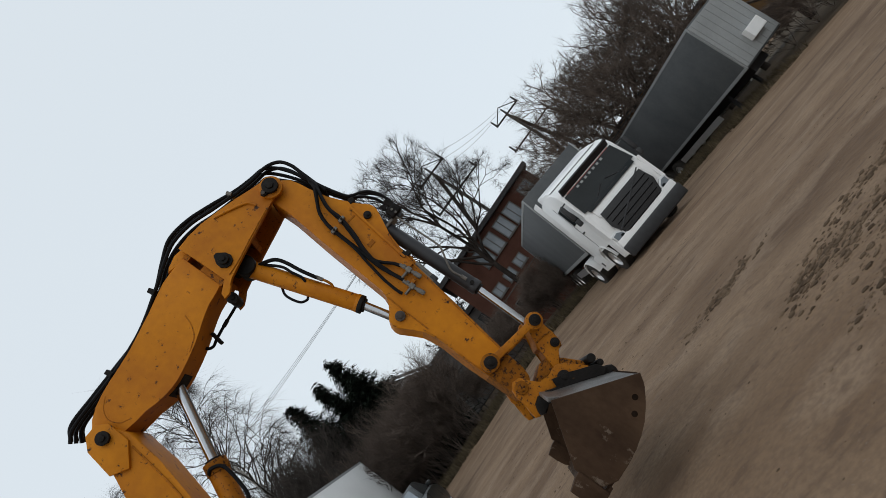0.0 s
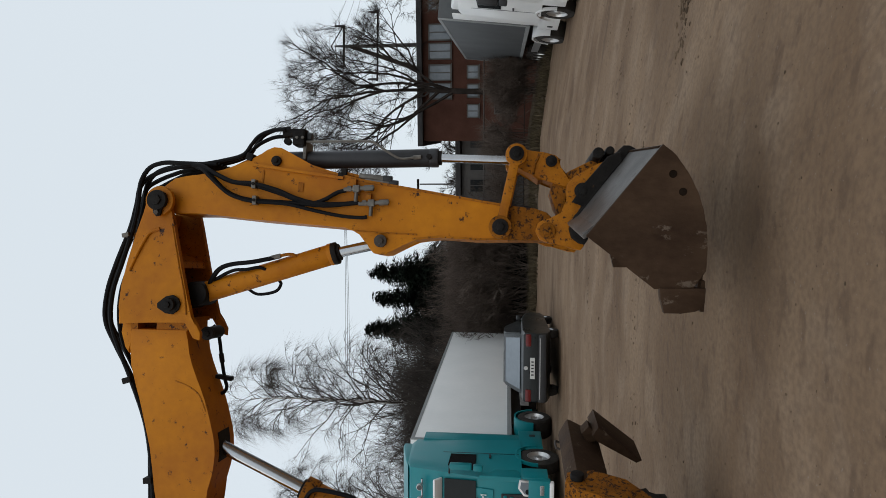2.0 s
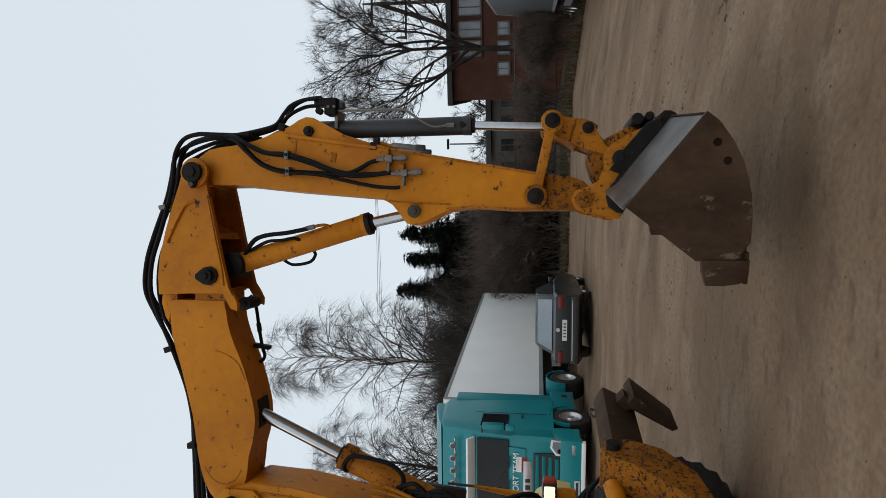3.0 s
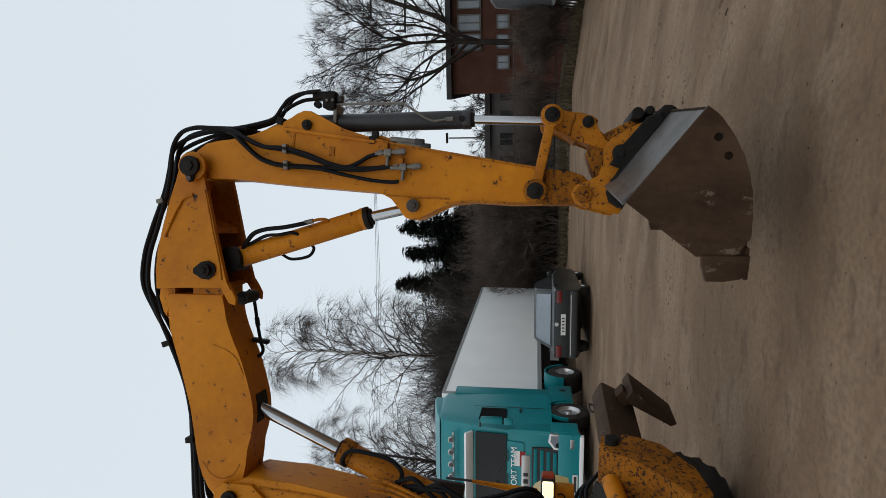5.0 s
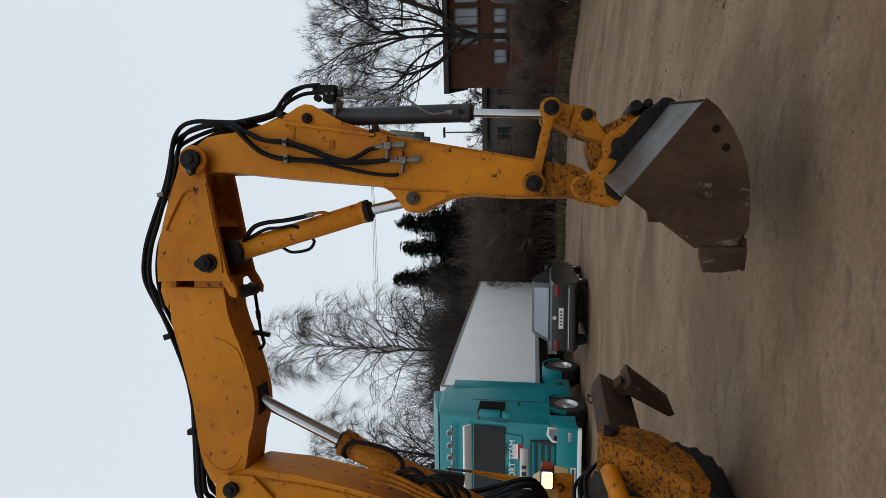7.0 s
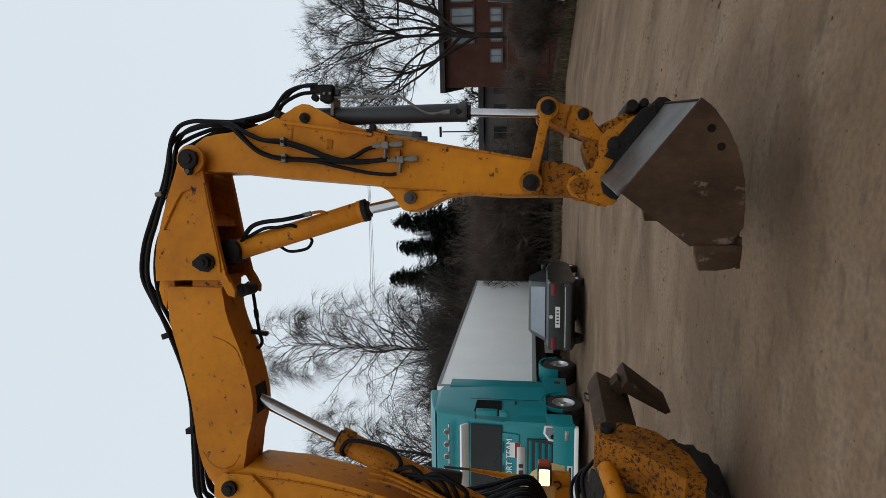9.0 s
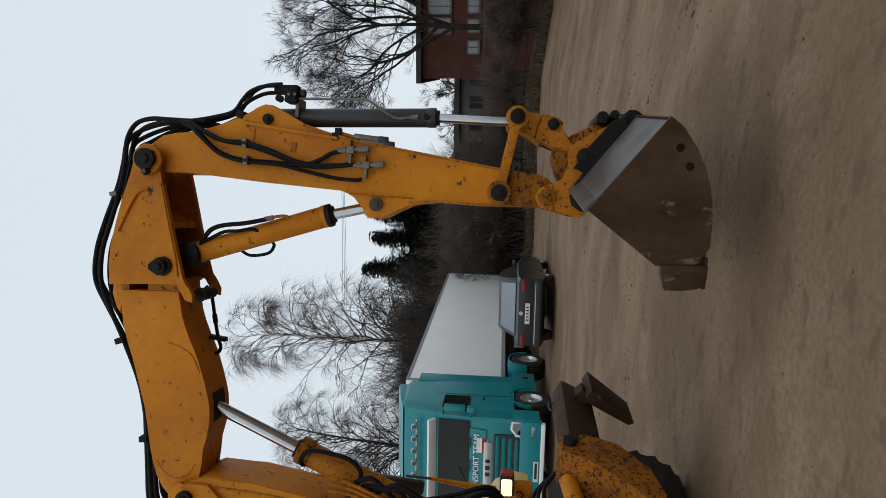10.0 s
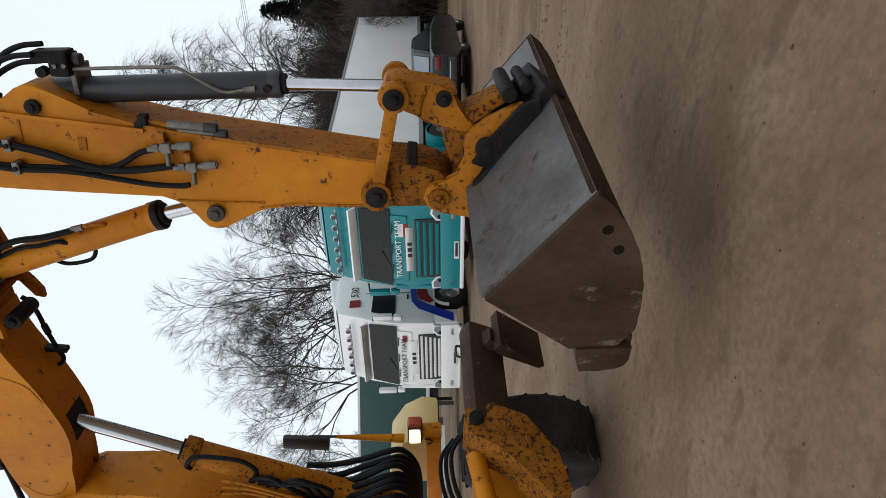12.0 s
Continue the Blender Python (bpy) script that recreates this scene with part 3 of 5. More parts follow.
    # quick hitch
    cheek = [(0.020, 1.100), (0.045, 1.160), (0.100, 1.190), (0.150, 1.172), (0.176, 1.130), (0.180, 1.075), (0.208, 1.020), (0.289, 0.985), (0.350, 0.998), (0.400, 0.990), (0.443, 0.949), (0.503, 0.842), (0.535, 0.780), (0.549, 0.735), (0.475, 0.765), (0.339, 0.847), (0.237, 0.929), (0.134, 0.968), (0.065, 0.953), (0.041, 0.909), (0.010, 0.882), (-0.020, 0.905), (-0.013, 0.959), (0.020, 1.030)]
    hitch = part("quick_hitch", prism(cheek, -0.055, -0.005, 0.010), YELLOW_WORN, ex, "rust-stained yellow quick hitch", True)
    part("far_cheek", prism(cheek, W + 0.005, W + 0.055, 0.01), YELLOW_WORN, hitch, "", True)
    part("cross_tube", rod((0.42, -0.01, 0.86), (0.42, W + 0.01, 0.86), 0.055), RUST, hitch, "", True)
    part("hook_curve", prism([(0.205, 1.03), (0.26, 1.06), (0.36, 1.09), (0.43, 1.07), (0.50, 0.96), (0.56, 0.84), (0.575, 0.77), (0.535, 0.78), (0.49, 0.86), (0.44, 0.95), (0.395, 0.99), (0.289, 0.985)], 0.05, W - 0.05, 0.01), RUST, hitch, "dark rusty hook", True)
    pin("hitch_pin", 0.350, 0.896, 0.062, hitch, -0.085, W + 0.08)
    part("hitch_bar", rod((0.590, -0.08, 0.800), (0.590, W + 0.03, 0.800), 0.036, seg=20, bevel=0.01), DARK_STEEL, hitch, "black locking bar", True)
    part("hitch_bar", rod((0.612, -0.04, 0.722), (0.612, W, 0.722), 0.028, seg=20, bevel=0.01), DARK_STEEL, hitch, "black locking bar", True)
    # bucket, turned a little on its hitch
    turn = Matrix.Translation((0.357, 0.081, 0.692)) @ Matrix.Rotation(radians(-9.3), 4, "Z") @ Matrix.Translation((-0.10, -0.18, -0.70))
    bu = part("bucket", prism([(-0.074, 0.967), (0.371, 0.614), (0.358, 0.594), (-0.087, 0.947)], -0.765, 0.80, 0.004), WORN_STEEL, ex, "wide brown ditching bucket with worn grey top", True)
    part("top_lip", box((0.03, 1.55, 0.09), (-0.066, 0.02, 0.955), (0, -38, 0), 0.008), WORN_STEEL, bu, "pale worn lip")
    back = [(0.371, 0.612), (0.338, 0.566), (0.292, 0.528), (0.240, 0.494), (0.170, 0.452), (0.099, 0.422), (0.005, 0.397), (-0.063, 0.386), (-0.140, 0.383), (-0.213, 0.383), (-0.300, 0.386), (-0.420, 0.392)]
    inner = [(a - 0.008, b + 0.022) for a, b in back]
    part("shell", prism(back + inner[::-1], -0.755, 0.79), BUCKET, bu, "", True)
    scallop = [(a + 0.5 * (c - a) * q, b + 0.5 * (d - b) * q - 0.005 * (q == 1)) for (a, b), (c, d) in zip(back[1:10], back[2:11]) for q in (0, 1)]
    side = [(-0.084, 0.975), (0.374, 0.612), *scallop, (-0.345, 0.44), (-0.352, 0.630), (-0.219, 0.800)]
    for w in (-0.789, 0.79):
        s = part("side_plate", prism(side, w, w + 0.024, 0.004), BUCKET, bu, "brown rusty side plate")
        for k, (hu, hz) in enumerate(((0.228, 0.560), (0.140, 0.509), (0.038, 0.472), (-0.059, 0.450), (-0.158, 0.438))):
            part("hole", rod((hu, w - 0.0015, hz), (hu, w + 0.0255, hz), 0.020, seg=16), HOLE if k < 2 else BUCKET, s, "round hole")
        part("side_cutter", prism([(-0.344, 0.380), (-0.415, 0.382), (-0.445, 0.396), (-0.462, 0.425), (-0.473, 0.500), (-0.474, 0.580), (-0.395, 0.602), (-0.344, 0.606)], w - 0.012, w + 0.036, 0.006), BUCKET, bu, "", True)
    part("cutting_edge", box((0.16, 1.57, 0.022), (-0.39, 0.02, 0.385), (0, 0, 0), 0.004), BUCKET, bu)
    for w in (0.02, 0.30):
        part("hitch_ear", prism([(0.02, 0.90), (0.05, 0.97), (0.16, 0.90), (0.33, 0.76), (0.36, 0.68), (0.30, 0.67)], w - 0.015, w + 0.015, 0.006), DARK_STEEL, bu)
    bu.matrix_basis = turn
    part("cradle", prism([(0.114, 0.982), (0.192, 0.951), (0.283, 0.869), (0.390, 0.790), (0.484, 0.724), (0.545, 0.705), (0.600, 0.685), (0.633, 0.650), (0.632, 0.61), (0.615, 0.580), (0.585, 0.555), (0.449, 0.659), (0.198, 0.835), (0.113, 0.900), (0.050, 0.862), (0.014, 0.885), (0.022, 0.92), (0.056, 0.966)], -0.10, W + 0.10, 0.012), DARK_STEEL, ex, "black bucket cradle", True)

    # hoses over the top of the arm
    def hose(points, r=0.015, parent=ex, mat=RUBBER, label="black hydraulic hose"):
        return part("hose", tube(points, r, 8), mat, parent, label, True)

    for k in range(6):
        o, y = (0.0, 0.050, 0.018, 0.070, 0.035, 0.055)[k], 0.02 + 0.048 * k
        a, b = (0.0, 0.02, -0.02, 0.03, -0.01, 0.01)[k], (0.0, -0.05, -0.02, -0.07, -0.10, -0.13)[k]
        hose([(-2.12, y, 3.62 + 0.5 * o), (-2.03, y, 3.68 + o), (-1.79, y, 3.700 + 0.9 * o), (-1.55, y, 3.715 + 0.8 * o), (-1.22, y, 3.770 + 0.2 * o), (-0.92, y, 3.885 + 0.4 * o), (-0.70, y, 3.985 + 0.9 * o), (-0.52, y, 4.045 + o + a), (-0.32, y, 4.035 + o + a), (-0.125, y, 3.975 + o + a), (0.11, y, 3.905 + o), (0.27, y, 3.875 + 0.8 * o), (0.42 + 0.4 * b, y, 3.86 + 0.6 * o), (0.52 + b, y, 3.80 + 0.3 * o), (0.555 + 0.8 * b, y, 3.70), (0.552 + 0.3 * b, y, 3.58), (0.545, y, 3.42), (0.545, y, 3.32)], 0.016)
    part("hose_strap", box((0.03, 0.30, 0.05), (0.06, 0.14, 3.945), (0, -14, 0), 0.006), FITTING, ex, "pale hose strap")
    part("hose_strap", box((0.04, 0.30, 0.06), (-0.92, 0.14, 3.905), (0, -18, 0), 0.006), DARK_STEEL, ex, "dark hose strap")
    part("hose_strap", box((0.04, 0.30, 0.06), (-1.58, 0.14, 3.735), (0, -5, 0), 0.006), DARK_STEEL, ex, "dark hose strap")
    hose([(0.545, 0.02, 3.50), (0.525, -0.01, 3.40), (0.476, -0.028, 3.318), (0.419, -0.03, 3.20), (0.392, -0.03, 3.037), (0.342, -0.03, 2.871), (0.286, -0.032, 2.719), (0.278, -0.03, 2.624), (0.303, -0.03, 2.549), (0.345, -0.03, 2.474), (0.360, -0.03, 2.415)], 0.014)
    hose([(0.530, 0.05, 3.46), (0.505, -0.02, 3.37), (0.46, -0.04, 3.28), (0.415, -0.045, 3.17), (0.405, -0.045, 3.04), (0.362, -0.042, 2.88), (0.305, -0.045, 2.74), (0.272, -0.042, 2.60), (0.272, -0.03, 2.44), (0.280, -0.03, 2.36)], 0.014)
    hose([(0.535, 0.02, 3.48), (0.512, -0.01, 3.40), (0.458, -0.03, 3.338), (0.364, -0.03, 3.240), (0.315, -0.03, 3.142), (0.295, -0.03, 3.033), (0.279, -0.03, 2.795), (0.259, -0.03, 2.567), (0.269, -0.03, 2.410), (0.279, -0.03, 2.33)], 0.014)
    hose([(0.530, 0.03, 3.48), (0.500, -0.02, 3.40), (0.440, -0.042, 3.33), (0.345, -0.045, 3.22), (0.305, -0.045, 3.13), (0.285, -0.045, 3.033), (0.268, -0.04, 2.81), (0.231, -0.03, 2.643), (0.193, -0.03, 2.455), (0.181, -0.03, 2.32), (0.186, -0.03, 2.275)], 0.013)
    for k in range(3):
        y, o = 0.02 + 0.05 * k, 0.014 * k
        hose([(0.547, y, 3.52), (0.548, y, 3.42), (0.572, y, 3.27), (0.608 + 0.5 * o, y, 3.14), (0.680 + o - 0.03 * (k == 1), y, 3.08), (0.735 + o - 0.05 * (k == 1), y, 3.03), (0.770 + o - 0.05 * (k == 1), y, 2.945), (0.778 + o - 0.05 * (k == 1), y, 2.85)], 0.013)
    part("rigid_pipe", tube([(0.50, 0.10, 3.34), (0.53, 0.07, 3.22), (0.575, 0.05, 3.10), (0.575, 0.04, 3.00), (0.55, 0.02, 2.90)], 0.011, 8), YELLOW_WORN, ex, "yellow rigid pipe", True)
    part("pipe_clip", box((0.05, 0.08, 0.05), (0.59, 0.03, 3.085), (0, 20, 0), 0.008), DARK_STEEL, ex, "dark pipe clip")
    for u, z in ((0.400, 3.033), (0.292, 3.025)):
        c = part("hose_clamp", box((0.060, 0.055, 0.030), (u, -0.035, z), bevel=0.006), FITTING, ex, "zinc hose clamp")
        part("clamp_bolt", rod((u, -0.072, z), (u, -0.06, z), 0.011, seg=6), DARK_STEEL, c)
    # couplings on the dipper side
    for u, z, q in ((0.370, 2.344, -1), (0.276, 2.244, -1)):
        c = part("coupling", rod((u - 0.006, -0.035, z + 0.085), (u + 0.008, -0.035, z - 0.115), 0.014, seg=10), FITTING, ex, "zinc hydraulic coupling", True)
        part("collar", rod((u + 0.003, -0.035, z - 0.05), (u + 0.006, -0.035, z - 0.11), 0.020, seg=10), FITTING, c, "", True)
        part("collar", rod((u, -0.035, z + 0.06), (u, -0.035, z + 0.035), 0.020, seg=6), FITTING, c, "", True)
        part("tee", box((0.045, 0.04, 0.045), (u, -0.035, z), bevel=0.006), FITTING, c)
        part("elbow", rod((u, -0.035, z), (u + 0.085 * q, -0.035, z + 0.006), 0.013, seg=10), FITTING, c, "", True)
        part("bracket", box((0.09, 0.03, 0.03), (u + 0.02, -0.018, z + 0.02), bevel=0.004), YELLOW_WORN, c)
    for u, z0, z1 in ((0.445, 2.48, 2.10), (0.475, 2.46, 2.14)):
        c = part("rigid_pipe", rod((u + 0.012, 0.02, z0), (u - 0.03, 0.02, z1 + 0.16), 0.013, seg=10), YELLOW_WORN, ex, "yellow rigid pipe", True)
        part("quick_coupler", rod((u - 0.015, 0.02, z1 + 0.20), (u - 0.035, 0.02, z1 + 0.02), 0.021, seg=12, bevel=0.004), FITTING, c, "steel quick coupler", True)
        part("cap", rod((u - 0.033, 0.02, z1 + 0.04), (u - 0.039, 0.02, z1 - 0.02), 0.025, seg=12, bevel=0.004), BLACK_PLASTIC, c, "black dust cap", True)
        part("saddle", box((0.05, 0.05, 0.04), (u + 0.012, 0.015, z0 - 0.02), bevel=0.006), DARK_STEEL, c)
    # hoses on the dipper ram and under the boom
    hose([(-0.30, mw - 0.02, 3.42), (-0.222, mw - 0.07, 3.36), (-0.160, mw - 0.09, 3.30), (-0.130, mw - 0.09, 3.215), (-0.114, mw - 0.09, 3.08), (-0.090, mw - 0.08, 2.96), (-0.078, mw - 0.075, 2.92)], 0.016)
    part("hose_nut", rod((-0.084, mw - 0.076, 2.945), (-0.070, mw - 0.075, 2.885), 0.017, seg=8), FITTING, adj)
    part("elbow_pipe", tube([(-0.072, mw - 0.075, 2.90), (-0.060, mw - 0.07, 2.84), (-0.062, mw - 0.06, 2.80), (-0.085, mw - 0.04, 2.775)], 0.011, 8), YELLOW_WORN, adj, "", True)
    hose([(-0.24, mw - 0.05, 3.36), (-0.175, mw - 0.08, 3.22), (-0.165, mw - 0.08, 3.12), (-0.150, mw - 0.07, 3.04), (-0.165, mw - 0.06, 2.99)], 0.012)
    hose([(-0.30, mw + 0.03, 3.15), (-0.335, mw + 0.04, 3.08), (-0.315, mw + 0.04, 2.96), (-0.265, mw + 0.04, 2.92), (-0.235, mw + 0.03, 2.93)], 0.011)
    hose([(-0.56, 0.24, 3.42), (-0.60, 0.25, 3.39), (-0.69, 0.26, 3.375), (-0.80, 0.26, 3.36), (-0.93, 0.26, 3.335), (-0.99, 0.26, 3.318), (-1.03, 0.26, 3.34), (-1.04, 0.25, 3.38)], 0.013)
    part("hose_clip", box((0.03, 0.05, 0.12), (-0.925, 0.26, 3.335), (0, 8, 0), 0.006), DARK_STEEL, ex, "dark hose clip")
    part("hose_nut", rod((-0.76, 0.26, 3.365), (-0.82, 0.26, 3.355), 0.018, seg=8), DARK_STEEL, ex, "dark hose nut")
    hose([(-1.72, mw - 0.08, 2.66), (-1.675, mw - 0.10, 2.67), (-1.61, mw - 0.10, 2.61), (-1.625, mw - 0.10, 2.45), (-1.66, mw - 0.10, 2.33), (-1.74, mw - 0.10, 2.26), (-1.83, mw - 0.10, 2.29)], 0.015)
    # hoses at the foot of the boom
    rng = random.Random(2)
    for k in range(9):
        y, a, b, c = -0.02 + 0.055 * k, rng.uniform(-0.05, 0.05), rng.uniform(-0.05, 0.05), rng.uniform(-0.04, 0.04)
        hose([(-2.16 + 0.01 * k, y, 2.04 + a), (-2.08 + b, y - 0.04, 1.84 + c), (-1.98 + 0.5 * c, y - 0.06, 1.62 + 0.5 * b), (-1.92 + 0.5 * a, y - 0.05, 1.47), (-1.95 + 0.3 * a, y - 0.02, 1.37), (-2.10, y, 1.29 + 0.3 * a), (-2.30, y, 1.26)], 0.021)
    for k in range(4):
        a, b = rng.uniform(-0.03, 0.03), rng.uniform(-0.04, 0.04)
        hose([(-1.80 - 0.02 * k, mw - 0.12, 2.30 - 0.05 * k), (-1.76 - 0.02 * k + a, mw - 0.14, 2.18 - 0.05 * k), (-1.83 + b, mw - 0.14, 2.06 - 0.05 * k + a), (-1.95 + a, mw - 0.12, 1.96 - 0.05 * k), (-2.04, mw - 0.10, 1.84 + b), (-2.10, mw - 0.08, 1.70)], 0.016)
    for k in range(3):
        part("rigid_pipe", tube([(-1.76 - 0.035 * k, 0.01 - 0.02 * k, 2.46), (-1.80 - 0.035 * k, 0.0, 2.30), (-1.90 - 0.03 * k, -0.01, 2.05), (-2.02, -0.02, 1.78)], 0.011, 8), YELLOW_WORN, ex, "yellow rigid pipe", True)
    part("hose_block", box((0.12, 0.16, 0.10), (-2.10, 0.02, 1.98), (0, 15, 0), 0.012), DARK_STEEL, ex, "oily dark valve block")
    # front of the upper body with lamp and mirror
    body = part("front_console", prism([(-2.55, 1.12), (-2.08, 1.12), (-2.06, 1.24), (-2.14, 1.38), (-2.30, 1.48), (-2.55, 1.50)], 0.66, 1.10, 0.05), CREAM, ex, "cream yellow front console", True)
    part("guard_post", box((0.10, 0.08, 0.24), (-2.03, 0.66, 1.22), bevel=0.015), YELLOW, body, "", True)
    part("guard_rail", box((0.62, 0.08, 0.11), (-2.38, 0.62, 1.16), bevel=0.015), YELLOW, body, "", True)
    arm = part("mirror_arm", rod((-2.035, 0.60, 1.37), (-1.96, 0.56, 1.84), 0.034, 0.012, 10), YELLOW, ex, "tapered yellow mirror arm", True)
    part("stalk", rod((-1.96, 0.56, 1.83), (-1.95, 0.56, 2.03), 0.010, seg=8), BLACK_PLASTIC, arm, "", True)
    part("mirror", box((0.105, 0.05, 0.33), (-2.025, 0.58, 2.06), (0, 6, 0), 0.022), BLACK_PLASTIC, arm, "black rear-view mirror", True)
    lamp = part("work_lamp", box((0.17, 0.10, 0.105), (-1.985, 0.63, 1.29), (0, 0, 0), 0.02), BLACK_PLASTIC, ex, "lit square work lamp", True)
    part("lens", box((0.12, 0.012, 0.078), (-1.998, 0.578, 1.291), bevel=0.012), LAMP_GLASS, lamp, "glowing lamp lens")
    part("indicator", box((0.035, 0.08, 0.09), (-1.905, 0.62, 1.29), bevel=0.01), INDICATOR, lamp, "orange-red indicator", True)
    part("wire_loop", tube([(-2.03, 0.58, 1.22), (-2.02, 0.57, 1.19), (-2.05, 0.57, 1.17), (-2.08, 0.58, 1.20)], 0.006, 6), RUBBER, lamp)
    # undercarriage (stands square to the yard, not to the arm)
    inv = ex.matrix_world.inverted() @ Matrix.Translation((-0.04, 0.18, -0.045))

    def world_part(name, bm, mat, parent=ex, label="", smooth=True):
        bm.transform(inv)
        return part(name, bm, mat, parent, label, smooth)

    leg = world_part("outrigger_leg", box((0.16, 0.82, 0.27), (-0.585, 5.73, 0.855), (0, 27, -2), 0.035), BUCKET, ex, "scuffed brown outrigger beam")
    world_part("handle", tube([(-0.60, 5.92, 1.0), (-0.59, 5.93, 1.03), (-0.58, 6.0, 1.03), (-0.59, 6.01, 1.0)], 0.009, 8), GREY_STEEL, leg)
    world_part("weld_bead", rod((-0.505, 5.36, 0.87), (-0.505, 6.08, 0.87), 0.006, seg=6), GREY_STEEL, leg)
    foot = world_part("outrigger_foot", prism([(-0.37, 0.74), (-0.44, 0.78), (-0.48, 0.755), (-0.64, 0.46), (-0.62, 0.42)], 5.83, 6.15, 0.01), BUCKET, ex, "brown rusty outrigger foot")
    world_part("foot_lug", prism([(-0.40, 0.80), (-0.46, 0.85), (-0.54, 0.80), (-0.50, 0.70)], 5.90, 6.02, 0.01), BUCKET, foot)
    knee = world_part("outrigger_bracket", prism([(5.30, 1.02), (5.42, 1.00), (5.46, 0.82), (5.36, 0.62), (5.10, 0.46), (4.85, 0.42), (4.80, 0.55), (5.00, 0.66), (5.15, 0.80), (5.20, 0.95)], -0.78, -0.50, 0.02, axis="x"), RUST, ex, "rust-flaked yellow outrigger bracket")
    world_part("bracket_strut", rod((-0.70, 5.22, 0.95), (-0.82, 4.80, 0.86), 0.06, bevel=0.01), YELLOW, knee)
    world_part("bracket_pin", rod((-0.80, 5.33, 0.94), (-0.46, 5.33, 0.94), 0.045, bevel=0.008), DARK_STEEL, knee, "dark pivot pin")
    world_part("chassis", box((1.6, 0.75, 0.34), (-1.75, 4.95, 0.78), (0, 0, 0), 0.04), YELLOW, ex, "yellow chassis beam")
    for k in range(3):
        o = 0.035 * k
        world_part("hose", tube([(-0.80 - o, 5.44, 1.00 + o), (-0.86 - o, 5.32, 1.09 + o), (-0.92 - o, 5.10, 1.07 + o), (-0.95 - o, 4.9, 0.97 + o)], 0.014, 8), RUBBER, ex, "black hydraulic hose")
    # wheel
    tyre_profile = [(0.27, -0.19), (0.36, -0.225), (0.46, -0.22), (0.495, -0.19), (0.505, -0.10), (0.508, 0.0), (0.505, 0.10), (0.495, 0.19), (0.46, 0.22), (0.36, 0.225), (0.27, 0.19)]
    wm = Matrix.Translation((-1.30, 5.62, 0.505)) @ pose(0, 0, 0, 0, 0, 78)
    bm = spun(tyre_profile, 48, m=wm)
    wheel = world_part("wheel", bm, TYRE, ex, "dusty black lugged tyre")
    bm = bmesh.new()
    for k in range(22):
        for s in (-1, 1):
            a = 2 * math.pi * (k + 0.25 * s) / 22
            box((0.20, 0.085, 0.018), (s * 0.105, 0, 0.495), (0, 0, s * 28), 0, bm)
            vs = list(bm.verts)[-8:]
            bmesh.ops.transform(bm, matrix=Matrix.Rotation(a, 4, "X"), verts=vs)
    bm.transform(wm)
    world_part("tread", bm, TYRE, wheel, "worn tread lugs", False)
    world_part("rim", spun([(0.05, -0.12), (0.27, -0.14), (0.285, -0.19), (0.285, 0.19), (0.27, 0.14), (0.05, 0.12)], 32, m=wm), YELLOW, wheel, "yellow rim")


build_excavator()


# ---------- lorries ----------
def wheel_parts(parent, x, y, r, w, rim_mat=SILVER, name="wheel"):
    prof = [(r * 0.58, -w / 2), (r * 0.88, -w / 2), (r * 0.98, -w * 0.42), (r, 0), (r * 0.98, w * 0.42), (r * 0.88, w / 2), (r * 0.58, w / 2)]
    m = Matrix.Translation((x, y, r))
    ob = part(name, spun(prof, 28, m=m), TYRE, parent, "black tyre", True)
    s = 1 if x > 0 else -1
    bm = spun([(0.02, -w * 0.3), (r * 0.58, -w * 0.3), (r * 0.6, w * 0.46 * s), (r * 0.54, w * 0.48 * s), (r * 0.45, w * 0.22 * s), (r * 0.22, w * 0.25 * s), (r * 0.18, w * 0.42 * s), (0.02, w * 0.42 * s)], 24, m=m)
    part("rim", bm, rim_mat, ob, "", True)
    return ob


def mudguard(parent, x0, x1, y, r, mat):
    line = [(y + (r + 0.10) * math.cos(a), 0.52 + (r + 0.08) * math.sin(a)) for a in np.linspace(0.05, math.pi - 0.05, 12)]
    inner = [(y + (r + 0.05) * math.cos(a), 0.52 + (r + 0.03) * math.sin(a)) for a in np.linspace(0.05, math.pi - 0.05, 12)]
    part("mudguard", prism(line + inner[::-1], x0, x1, axis="x"), mat, parent, "", True)


